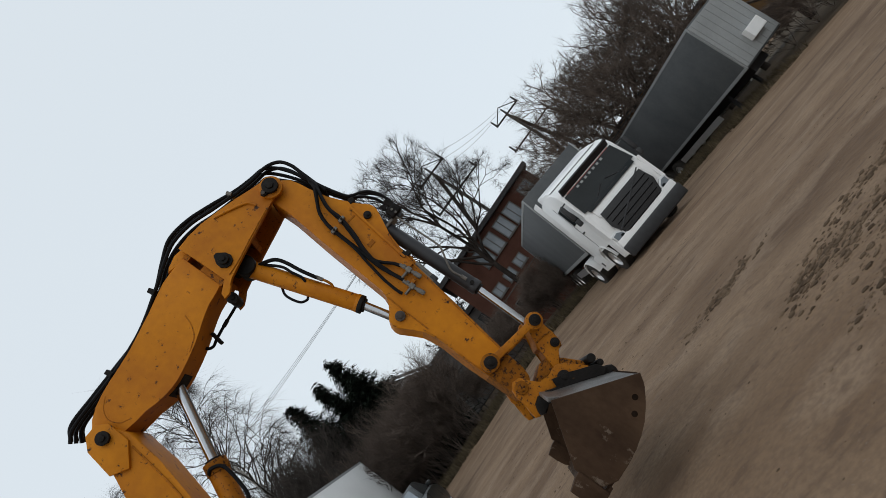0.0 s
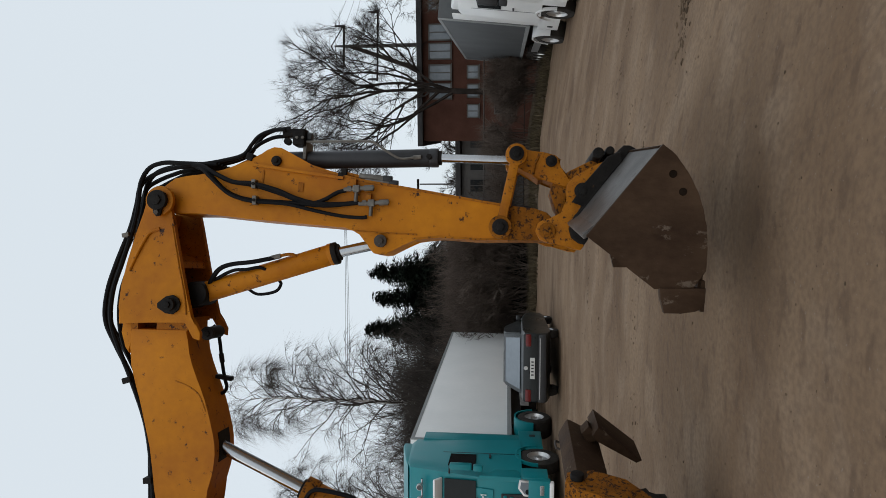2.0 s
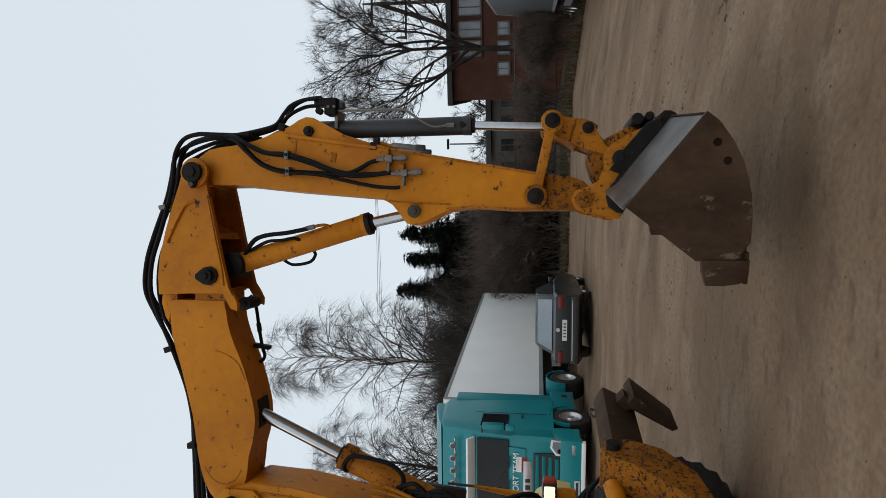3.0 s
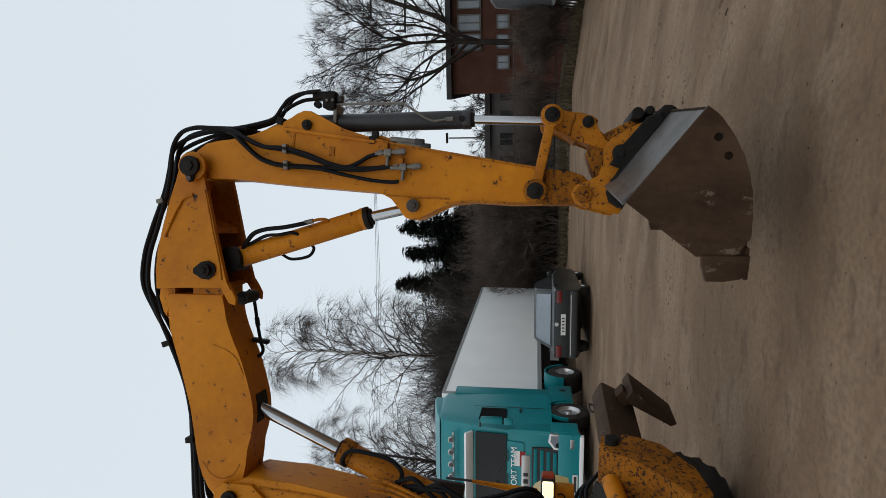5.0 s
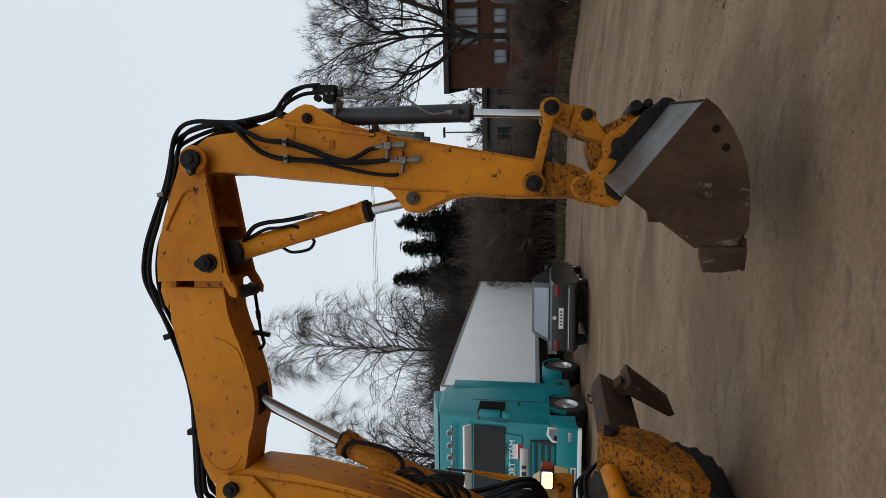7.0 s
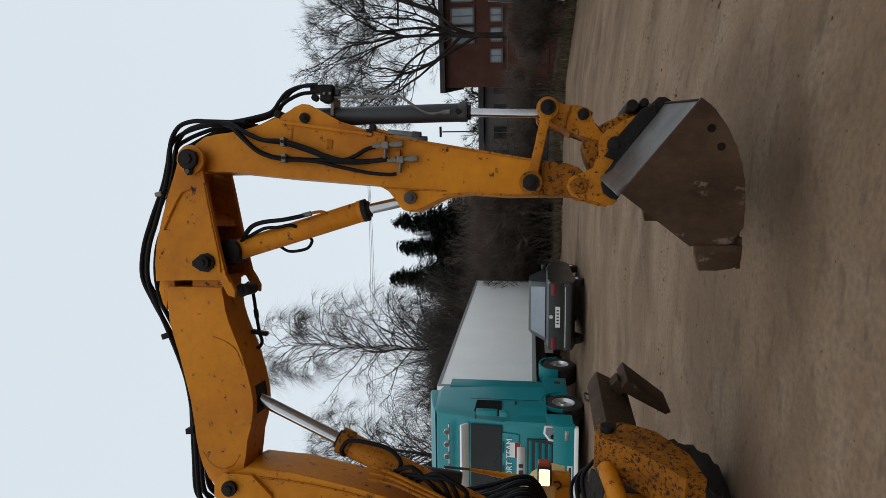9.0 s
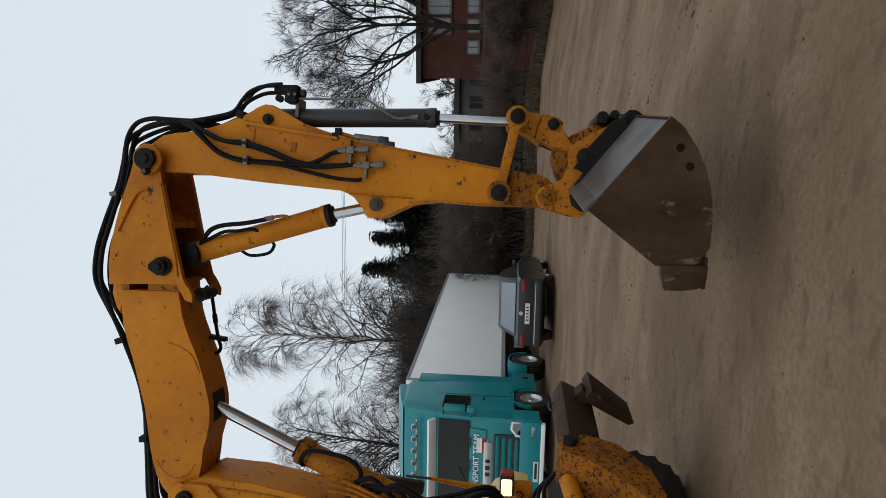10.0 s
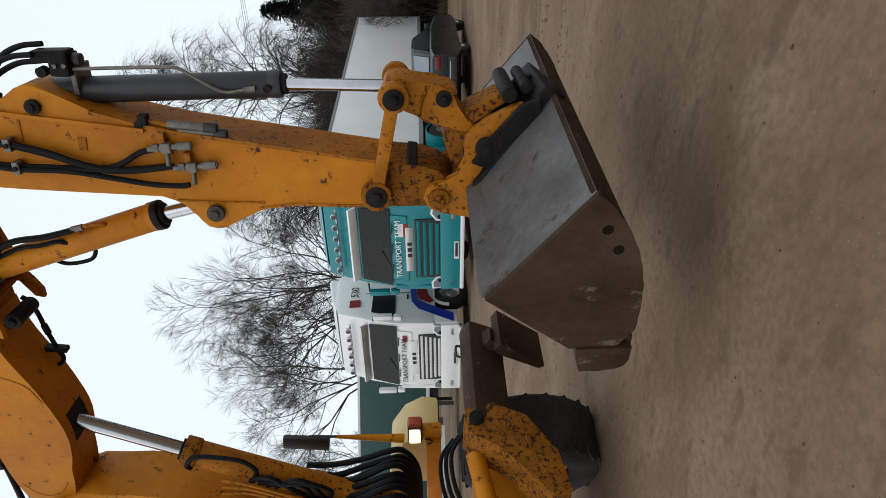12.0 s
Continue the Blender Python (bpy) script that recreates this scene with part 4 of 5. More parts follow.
def lorry_tractor(m, paint, name_label, stripes=False, roof_bar=True, text=None, text_mat=None, roof=3.74, dark_front=False):
    """A tractor unit: local x across, front at y = 0, back along +y."""
    t = thing("lorry_tractor", m, name_label, "lorry")
    # cab shell: side outline, narrowed towards the roof
    bm = bmesh.new()
    sect = [(0.03, 0.95), (0.0, 1.55), (0.10, 2.05), (0.30, 2.82), (0.36, 2.95), (0.62, roof - 0.10), (0.95, roof), (2.05, roof + 0.06), (2.25, roof), (2.28, 0.95)]
    rings = []
    for x, shrink in ((-1.24, 0.05), (-1.20, 0.0), (-0.6, -0.02), (0, -0.035), (0.6, -0.02), (1.20, 0.0), (1.24, 0.05)):
        rings.append([bm.verts.new((x * (1 - 0.05 * max(0, z - 2.6)), y + shrink + (0.10 if abs(x) > 1.22 and y < 1 else 0), z - (0.06 if abs(x) > 1.22 and z > 3 else 0))) for y, z in sect])
    for a, b in zip(rings, rings[1:]):
        for i in range(len(sect)):
            j = (i + 1) % len(sect)
            bm.faces.new((a[i], a[j], b[j], b[i]))
    bm.faces.new(rings[0])
    bm.faces.new(rings[-1][::-1])
    cab = part("cab", bm, paint, t, "", True)
    # windscreen and side windows
    bm = bmesh.new()
    pts = [(-1.12, 0.065, 2.02), (1.12, 0.065, 2.02), (1.06, 0.275, 2.80), (-1.06, 0.275, 2.80)]
    prism([(x, z) for x, y, z in pts], 0, 0.02, 0.0, bm)
    bm.transform(Matrix.Translation((0, 0.038, 0)) @ Matrix.Translation((0, 0, 2.02)) @ Matrix.Rotation(-math.atan2(0.215, 0.79), 4, "X") @ Matrix.Translation((0, -0.01, -2.02)))
    part("windscreen", bm, DARK_GLASS, cab, "dark windscreen")
    for s in (-1, 1):
        part("side_window", prism([(0.32, 2.06), (1.25, 2.06), (1.25, 2.70), (0.55, 2.72)], s * 1.245 - 0.006, s * 1.245 + 0.006, axis="x"), DARK_GLASS, cab, "")
        part("wiper", rod((s * 0.55, 0.03, 2.03), (s * 0.1, 0.07, 2.25), 0.014, seg=6), BLACK_PLASTIC, cab)
        # mirrors
        mi = part("mirror", box((0.14, 0.16, 0.52), (s * 1.42, 0.12, 2.38), bevel=0.04), BLACK_PLASTIC if dark_front else paint, cab, "", True)
        part("small_mirror", box((0.14, 0.16, 0.22), (s * 1.40, 0.12, 1.98), bevel=0.04), BLACK_PLASTIC if dark_front else paint, mi, "", True)
        part("mirror_stay", rod((s * 1.2, 0.22, 2.66), (s * 1.42, 0.14, 2.64), 0.022, seg=8), BLACK_PLASTIC, mi)
        # door seams and handle
        part("door_line", box((0.006, 0.02, 1.9), (s * 1.2415, 1.36, 1.95)), BLACK_PLASTIC, cab)
        part("door_handle", box((0.03, 0.20, 0.05), (s * 1.245, 1.18, 1.72), bevel=0.01), BLACK_PLASTIC, cab)
        # headlight
        hl = part("headlight", prism([(s * 0.80, 0.66), (s * 1.20, 0.74), (s * 1.22, 1.02), (s * 1.02, 1.05), (s * 0.84, 0.92)], -0.050, 0.1, 0.015), SILVER, t, "clear headlight", True)
        part("lens", prism([(s * 0.86, 0.71), (s * 1.16, 0.77), (s * 1.17, 0.98), (s * 1.03, 1.0), (s * 0.89, 0.90)], -0.058, -0.04, 0.004), SKY_SHEEN_GLASS, hl, "")
        part("bulb", rod((s * 0.95, -0.064, 0.82), (s * 0.95, -0.05, 0.82), 0.06, seg=14), DARK_GLASS, hl, "", True)
        part("fog_lamp", box((0.26, 0.03, 0.12), (s * 1.0, -0.065, 0.50), bevel=0.012), SILVER, t, "", True)
        part("corner_panel", prism([(-0.02, 0.98), (0.40, 1.05), (0.40, 1.55), (0.02, 1.95)], s * 1.20 - 0.06, s * 1.20 + 0.065, 0.03, axis="x"), paint, cab, "", True)
        part("step_panel", box((0.10, 0.55, 0.62), (s * 1.20, 0.30, 0.66), bevel=0.03), paint, t, "", True)
        part("side_skirt", box((0.06, 1.25, 0.62), (s * 1.18, 2.50, 0.68), bevel=0.03), paint, t, "", True)
        part("skirt_vent", box((0.03, 0.14, 0.16), (s * 1.205, 2.75, 0.62), bevel=0.01), BLACK_PLASTIC, t)
        part("side_fairing", box((0.05, 0.50, 2.55), (s * 1.18, 2.55, 2.25), bevel=0.02), paint, t, "", True)
        wheel_parts(t, s * 1.05, 1.42, 0.51, 0.32)
        wheel_parts(t, s * 0.98, 5.2 - 1.0, 0.50, 0.55)
        mudguard(t, s * 1.22 - 0.05, s * 1.22 + 0.03, 1.42, 0.51, paint)
        mudguard(t, s * 1.0 - 0.25, s * 1.0 + 0.25, 4.2, 0.50, paint)
    part("frame", box((0.85, 5.2, 0.28), (0, 2.9, 0.78), bevel=0.02), BLACK_PLASTIC, t)
    part("fuel_tank", box((2.1, 1.0, 0.55), (0, 2.6, 0.68), bevel=0.06), BLACK_PLASTIC, t)
    # bumper and grille
    bmp = part("bumper", box((2.46, 0.22, 0.52), (0, 0.03, 0.56), bevel=0.06), paint, t, "", True)
    part("spoiler", box((2.40, 0.16, 0.10), (0, -0.03, 0.28), bevel=0.03), BLACK_PLASTIC if dark_front else WHITE_PAINT if not stripes else SILVER, bmp, "pale bumper lip", True)
    part("plate", box((0.52, 0.012, 0.12), (0, -0.095, 0.42), bevel=0.003), PLATE, bmp, "number plate")
    part("plate_bar", box((0.40, 0.004, 0.06), (0.02, -0.1035, 0.42)), BLACK_PLASTIC, bmp)
    gr = part("grille", box((1.72, 0.06, 0.62), (0, -0.005, 1.12), bevel=0.02), BLACK_PLASTIC, t, "black grille")
    for k in range(4 if paint is TEAL else 5):
        n = 4 if paint is TEAL else 5
        part("grille_bar", box((1.66 - 0.05 * k, 0.07, 0.62 / n * 0.52), (0, -0.03, 1.36 - (k + 0.15) * 0.60 / n), (14, 0, 0), 0.018), paint, gr, "", True)
    part("badge_panel", box((1.30, 0.02, 0.20), (0, -0.03, 1.56), (3, 0, 0), 0.012), SILVER if paint is TEAL else WHITE_PAINT, t, "pale badge panel", True)
    for k, (x, w) in enumerate(((-0.17, 0.10), (0.0, 0.11), (0.17, 0.09))):
        part("badge_mark", box((w, 0.012, 0.11), (x, -0.043, 1.56), (3, 0, 0), 0.01), BLACK_PLASTIC, t, "dark maker's mark")
    part("front_flap", box((1.9, 0.02, 0.46), (0, 0.026, 1.83), (-12, 0, 0), 0.02), paint, cab, "", True)
    for k in range(3):
        part("grab_bar", box((0.30, 0.02, 0.025), (-0.6 + 0.6 * k, -0.0, 1.985), (0, 0, 0), 0.006), BLACK_PLASTIC, cab)
    if text:
        lettering("lettering", text, 0.20, pose(0.0 if paint is TEAL else -0.12, -0.035, 1.83, 84, 0, 0), text_mat, t, "firm's lettering")
        part("flag_sign", box((0.38, 0.012, 0.26), (0.55, -0.012, 1.70), (-6, 0, 0), 0.004), WHITE_PAINT, t, "white and red sign") if paint is TEAL else None
        part("flag_field", box((0.38 if paint is TEAL else 0.22, 0.008, 0.13), (0.55 if paint is TEAL else 0.72, -0.022, 1.64 if paint is TEAL else 1.80), (-6, 0, 0), 0.002), RED, t, "red field")
    # sun visor, roof deflector, lamp bar
    part("sun_visor", box((2.12, 0.24, 0.07), (0, 0.20, 2.93), (-45, 0, 0), 0.02), BLACK_PLASTIC if dark_front else SILVER if stripes else WHITE_PAINT, cab, "sun visor", True)
    part("roof_deflector", prism([(0.75, roof - 0.02), (1.2, roof + 0.10), (2.1, roof + 0.30), (2.25, roof + 0.28), (2.25, roof - 0.05)], -1.08, 1.08, 0.05, axis="x"), paint, cab, "", True)
    if roof_bar:
        rb = part("roof_bar", rod((-0.98, 0.34, roof - 0.42), (0.98, 0.34, roof - 0.42), 0.025, seg=10), CHROME, cab, "roof lamp bar", True)
        for k in range(6):
            x = -0.80 + 0.32 * k
            lp = part("spot_lamp", rod((x, 0.24, roof - 0.37), (x, 0.34, roof - 0.37), 0.075, seg=18, bevel=0.010), SILVER, rb, "round spot lamp", True)
            part("lens", rod((x, 0.228, roof - 0.37), (x, 0.242, roof - 0.37), 0.060, seg=16), TIPPER_GREY, lp, "", True)
    if dark_front:
        part("black_front", prism([(-0.72, 0.62), (0.72, 0.62), (0.96, 1.20), (0.88, 1.68), (-0.88, 1.68), (-0.96, 1.20)], -0.075, -0.03, 0.02), BLACK_PLASTIC, t, "large black grille", True)
        part("black_bumper", box((2.50, 0.14, 0.40), (0, -0.065, 0.40), bevel=0.06), BLACK_PLASTIC, t, "black bumper", True)
        for k in range(5):
            part("grille_slat", box((1.45 + 0.08 * k, 0.02, 0.03), (0, -0.082, 0.78 + 0.17 * k), (10, 0, 0), 0.005), RUBBER, t)
        part("grille_slash", box((1.9, 0.012, 0.04), (0, -0.09, 1.35), (0, -25, 0), 0.004), RAM_GREY, t)
        part("lower_screen", box((2.0, 0.02, 0.16), (0, 0.005, 1.98), (-12, 0, 0), 0.01), DARK_GLASS, cab, "dark panel under the windscreen")
        part("sun_strip", box((1.9, 0.012, 0.20), (0, 0.225, 2.70), (-16, 0, 0), 0.003), DULL_RED, cab, "dark red sun strip with lettering")
        for k in range(7):
            part("strip_mark", box((0.09, 0.006, 0.07), (-0.54 + 0.18 * k, 0.213, 2.70), (-16, 0, 0)), PALE_GREY, cab, "pale unreadable lettering")
    if stripes:
        part("stripe", prism([(2.1, 1.68), (0.95, 1.60), (0.62, 1.42), (0.05, 0.45), (0.40, 0.45), (0.80, 1.15), (1.0, 1.42), (2.1, 1.52)], 1.262, 1.270, axis="x"), BLUE, cab, "blue stripe")
        part("stripe", prism([(2.1, 1.50), (1.05, 1.40), (0.85, 1.10), (0.95, 0.98), (1.25, 1.15), (2.1, 1.25)], 1.262, 1.270, axis="x"), RED, cab, "red stripe")
        lettering("side_number", "530", 0.30, pose(1.222, 1.45, 3.22, 90, 0, 90), BLACK_PLASTIC, cab, "dark number on the cab side")
        for k, x in enumerate((-0.16, 0.14)):
            part("roof_mark", box((0.20, 0.01, 0.24), (x, 0.49, 3.22), (-24, 0, 0)), BLACK_PLASTIC, cab, "dark model mark")
        part("side_mark", box((0.02, 0.30, 0.30), (1.212, 0.95, 3.20), (0, -3, 0)), RED, cab, "red mark")
    return t


def box_trailer(m, skin, label, length=13.6, low=1.16, high=4.0, trim=SILVER):
    """A box semi-trailer: front face at y = 0, back along +y."""
    t = thing("box_trailer", m, label, "trailer")
    b = part("body", box((2.55, length, high - low), (0, length / 2, (high + low) / 2), bevel=0.02), skin, t, "", True)
    for s in (-1, 1):
        part("top_rail", box((0.04, length, 0.10), (s * 1.265, length / 2, high - 0.055), bevel=0.01), trim, b)
        part("bottom_rail", box((0.04, length, 0.13), (s * 1.265, length / 2, low + 0.065), bevel=0.01), trim, b)
        for y in (0.03, length - 0.03):
            part("corner_post", box((0.05, 0.08, high - low - 0.02), (s * 1.265, y, (high + low) / 2), bevel=0.01), trim, b)
        for k in range(3):
            wheel_parts(t, s * 1.02, length - 5.0 + 1.31 * k, 0.5, 0.4)
        part("landing_leg", box((0.14, 0.14, 0.95), (s * 0.8, 2.6, 0.66), bevel=0.01), BLACK_PLASTIC, t)
        part("side_guard", box((0.04, 4.4, 0.28), (s * 1.2, 5.6, 0.72), bevel=0.01), SILVER, t)
    part("chassis", box((1.0, length - 1, 0.35), (0, length / 2 + 0.3, low - 0.2), bevel=0.02), BLACK_PLASTIC, t)
    part("end_bumper", box((2.4, 0.12, 0.14), (0, length - 0.1, 0.5), bevel=0.02), BLACK_PLASTIC, t)
    return t


TEAL_POSE = pose(-7.78, 15.25, 0, 0, 0, 5.3)
TEAL_CAB = pose(-7.40, 15.27, 0, 0, 0, 5.3)
lorry_tractor(TEAL_CAB, TEAL, "teal lorry tractor with roof spot lamps, coupled to a white trailer", text="TRANSPORT TEAM", text_mat=WHITE_PAINT)
box_trailer(TEAL_POSE @ pose(0, 3.04, 0), BODY_WHITE, "white box trailer behind the teal lorry", length=13.98, trim=PALE_GREY)
lorry_tractor(pose(-11.25, 15.10, 0, 0, 0, 5.3), WHITE_PAINT, "white lorry tractor with red and blue stripes", stripes=True, text="TRANSPORT TEAM", text_mat=BLACK_PLASTIC)
box_trailer(pose(-17.6, 21.5, 0, 0, 0, 137), GREEN, "dark green curtain-sided trailer parked behind the lorries")
lorry_tractor(pose(6.15, 19.3, yard_fall(6.15) - 0.02, 0, 6, 6), WHITE_PAINT, "white lorry tractor with a black grille and red sun strip", roof_bar=False, roof=3.25, dark_front=True)
box_trailer(pose(5.95, 22.3, yard_fall(5.95) - 0.02, 0, 6, -1), TIPPER_GREY, "grey trailer coupled to the white lorry with a black grille", trim=PALE_GREY)
side_trailer = box_trailer(pose(15.8, 25.8, yard_fall(15.8) + 0.02, 0, 3, 12.8), TIPPER_GREY, "grey trailer with a pale front wall parked at the yard's edge", trim=PALE_GREY)
part("front_wall", box((2.5, 0.05, 2.7), (0, -0.03, 2.58), bevel=0.01), PALE_GREY, side_trailer, "pale front wall")
for k in range(7):
    part("wall_rib", box((0.05, 0.03, 2.6), (-1.05 + 0.35 * k, -0.06, 2.58), bevel=0.008), PALE_GREY, side_trailer)
part("cooling_box", box((0.9, 0.3, 0.5), (0.3, -0.2, 1.9), bevel=0.03), WHITE_PAINT, side_trailer, "small white box")


# ---------- car ----------
def build_car():
    c = thing("car", pose(-4.03, 16.80, 0, 0, 0, 9), "dark grey saloon car parked beside the trailer", "car")
    lower = [(0.06, 0.34), (0.0, 0.55), (0.04, 0.92), (0.55, 0.97), (1.2, 0.96), (3.1, 0.92), (4.2, 0.80), (4.42, 0.60), (4.40, 0.32), (3.9, 0.24), (0.5, 0.24)]
    bm = bmesh.new()
    rings = []
    for x, s in ((-0.85, 0.05), (-0.80, 0.0), (0.80, 0.0), (0.85, 0.05)):
        rings.append([bm.verts.new((x, y + (s if y < 2 else -s), z - (0.04 if s and z > 0.7 else 0))) for y, z in lower])
    for a, b in zip(rings, rings[1:]):
        for i in range(len(lower)):
            j = (i + 1) % len(lower)
            bm.faces.new((a[i], a[j], b[j], b[i]))
    bm.faces.new(rings[0])
    bm.faces.new(rings[-1][::-1])
    body = part("body", bm, CAR_GREY, c, "", True)
    roof = [(0.55, 0.95), (1.15, 1.36), (1.5, 1.41), (2.4, 1.40), (3.2, 0.94)]
    bm = bmesh.new()
    rings = [[bm.verts.new((x * (1 - 0.28 * (z - 0.95)), y, z)) for y, z in roof] for x in (-0.78, 0.78)]
    for i in range(len(roof)):
        j = (i + 1) % len(roof)
        bm.faces.new((rings[0][i], rings[0][j], rings[1][j], rings[1][i]))
    bm.faces.new(rings[0])
    bm.faces.new(rings[1][::-1])
    bmesh.ops.bevel(bm, geom=bm.edges[:], offset=0.035, segments=2, affect="EDGES")
    cabin = part("cabin", bm, CAR_GREY, c, "", True)
    bm = prism([(-0.66, 0.0), (0.66, 0.0), (0.575, 0.64), (-0.575, 0.64)], -0.006, 0.006)
    bm.transform(Matrix.Translation((0, 0.575, 0.99)) @ Matrix.Rotation(radians(-56), 4, "X"))
    part("rear_window", bm, SKY_SHEEN_GLASS, cabin, "rear window with the sky's reflection in its colour")
    for s in (-1, 1):
        bm = prism([(0.85, 1.0), (1.25, 1.30), (2.35, 1.32), (2.95, 1.0)], -0.006, 0.006, axis="x")
        bm.transform(Matrix.Translation((s * 0.735, 0, 0)) @ Matrix.Rotation(s * -0.22, 4, "Y") @ Matrix.Translation((s * -0.22 * -1.1, 0, 0)))
        part("side_window", bm, DARK_GLASS, cabin)
        part("tail_lamp", box((0.30, 0.10, 0.14), (s * 0.68, 0.05, 0.80), bevel=0.03), TAIL_RED, c, "red tail lamp", True)
        wheel_parts(c, s * 0.74, 0.95, 0.31, 0.2)
        wheel_parts(c, s * 0.74, 3.5, 0.31, 0.2)
        part("door_mirror", box((0.16, 0.10, 0.12), (s * 0.88, 2.75, 1.0), bevel=0.03), CAR_GREY, c, "", True)
    part("bumper", box((1.68, 0.16, 0.20), (0, 0.03, 0.46), bevel=0.05), BLACK_PLASTIC, c, "dark bumper", True)
    part("bumper_trim", box((1.5, 0.02, 0.02), (0, -0.052, 0.52)), SILVER, c, "bright trim line")
    part("plate", box((0.52, 0.012, 0.115), (0, -0.012, 0.70), bevel=0.003), PLATE, c, "number plate")
    for k in range(5):
        part("plate_bar", box((0.032, 0.004, 0.06), (-0.16 + 0.08 * k, -0.0205, 0.70)), BLACK_PLASTIC, c)
    part("badge", rod((0, -0.006, 0.86), (0, 0.01, 0.86), 0.05, seg=14), SILVER, c, "small badge")


build_car()


# ---------- buildings ----------
def window_unit(parent, x, z, w, h, y, glass=SKY_SHEEN_GLASS, frame=RENDER_GREY, bars=1):
    """A framed window set in a wall that faces -y."""
    bm = box((w + 0.12, 0.10, 0.07), (x, y, z + h / 2 + 0.03))
    box((w + 0.12, 0.10, 0.07), (x, y, z - h / 2 - 0.03), bm=bm)
    for s in (-1, 1):
        box((0.07, 0.10, h + 0.12), (x + s * (w / 2 + 0.03), y, z), bm=bm)
    for k in range(bars):
        box((0.05, 0.08, h), (x - w / 2 + w * (k + 1) / (bars + 1), y, z), bm=bm)
    wd = part("window", bm, frame, parent, "pale framed window")
    part("pane", box((w, 0.02, h), (x, y + 0.013, z)), glass, wd)
    part("sill", box((w + 0.2, 0.16, 0.05), (x, y - 0.04, z - h / 2 - 0.09)), RENDER_GREY, wd)
    return wd


def build_brick_building():
    b = thing("brick_building", pose(0, 42, 0), "two-storey red-brown brick building with pale windows", "building")
    part("wall", box((9.2, 11, 7.3), (5.7, 5.5, 2.85)), BRICK, b, "red-brown brick wall")
    part("roof", box((9.8, 11.6, 0.32), (5.7, 5.4, 6.66), bevel=0.03), ROOF, b, "dark flat roof edge")
    for x in (4.1, 5.2, 6.45, 7.55, 9.3):
        window_unit(b, x, 5.45, 0.85, 1.25, -0.03)
    for x in (2.9, 4.1, 5.2, 7.5, 9.3):
        window_unit(b, x, 3.45, 0.7, 0.6, -0.03)
    for x in (3.2, 6.4, 9.3):
        window_unit(b, x, 1.7, 0.9, 0.8, -0.03, DARK_GLASS)


def build_far_houses():
    b = thing("long_shed", pose(0, 50, 0), "long low grey building with a dark roof", "building")
    part("wall", box((9.0, 8, 4.7), (-2.2, 4, 2.35)), RENDER_GREY, b)
    part("roof", box((9.6, 8.6, 0.4), (-2.2, 4, 4.95), bevel=0.04), ROOF, b)
    for x in (0.9, -0.7, -2.3, -4.0):
        window_unit(b, x, 3.5, 0.9, 1.1, -0.03, DARK_GLASS)
    h = thing("gabled_house", pose(-7.6, 47, 0), "grey rendered house with a pale gable behind the spruces", "house")
    part("wall", box((6.0, 7, 5.0), (0, 3.5, 2.5)), RENDER_GREY, h)
    part("roof", prism([(-3.3, 4.9), (0, 7.2), (3.3, 4.9), (3.3, 5.1), (0, 7.45), (-3.3, 5.1)], -0.3, 7.3), RENDER_PALE, h, "pale sheet roof")
    part("gable", prism([(-3.0, 5.0), (3.0, 5.0), (0, 7.1)], 0.0, 0.3), RENDER_PALE, h)
    for x in (-1.6, 1.4):
        window_unit(h, x, 3.6, 1.1, 1.2, -0.03, DARK_GLASS)
    o = thing("ochre_shed", pose(19.5, 42, -1.4, 0, 0, -12), "ochre sheet-metal shed behind the trailers", "shed")
    part("wall", box((16, 6, 4.3), (2, 3, 2.15)), OCHRE, o)
    part("roof", box((16.6, 6.6, 0.2), (2, 3, 4.4)), ROOF, o)


def build_fence():
    f = thing("yard_fence", pose(0, 35.5, 0), "weathered mesh fence with thin posts behind the verge", "fence")
    for k in range(16):
        part("post", rod((-16 + 2.2 * k, 0, 0), (-16 + 2.2 * k, 0, 2.6), 0.035, seg=6), CONCRETE, f)
    part("top_rail", rod((-16, 0, 2.55), (17, 0, 2.55), 0.03, seg=6), CONCRETE, f)
    part("low_rail", rod((-16, 0, 0.5), (17, 0, 0.5), 0.025, seg=6), CONCRETE, f)


build_brick_building()
build_far_houses()
build_fence()


# ---------- poles and wires ----------
def utility_pole(x, y, h, lean, name_label, yaw=0, big=1.9):
    p = thing("utility_pole", pose(x, y, 0, 0, 0, yaw), name_label, "utility pole")
    part("mast", rod((0, 0, -1), (0, 0, h), 0.20, 0.13, 10), CONCRETE, p, "", True)
    part("brace", rod((lean, 0.3, -1), (0.05, 0.05, h - 0.5), 0.22, 0.16, 10), BARK, p, "leaning brace pole", True)
    for k, (z, w) in enumerate(((h - 0.1, 0.9 * big), (h - 1.5 * big, 1.5 * big))):
        a = part("crossarm", box((2 * w, 0.14, 0.14), (0, -0.1, z)), DARK_STEEL, p)
        for s in ((-1, 0, 1) if k == 0 else (-1, 1)):
            part("insulator", rod((s * w * 0.95, -0.1, z), (s * w * 0.95, -0.1, z + 0.40 * big), 0.06 * big, 0.04 * big, 8), BLACK_PLASTIC, a)
    part("top_stay", rod((-0.9 * big, -0.1, h - 0.1), (0, -0.1, h + 0.5 * big), 0.045, seg=6, bm=rod((0.9 * big, -0.1, h - 0.1), (0, -0.1, h + 0.5 * big), 0.045, seg=6)), DARK_STEEL, p)
    return p


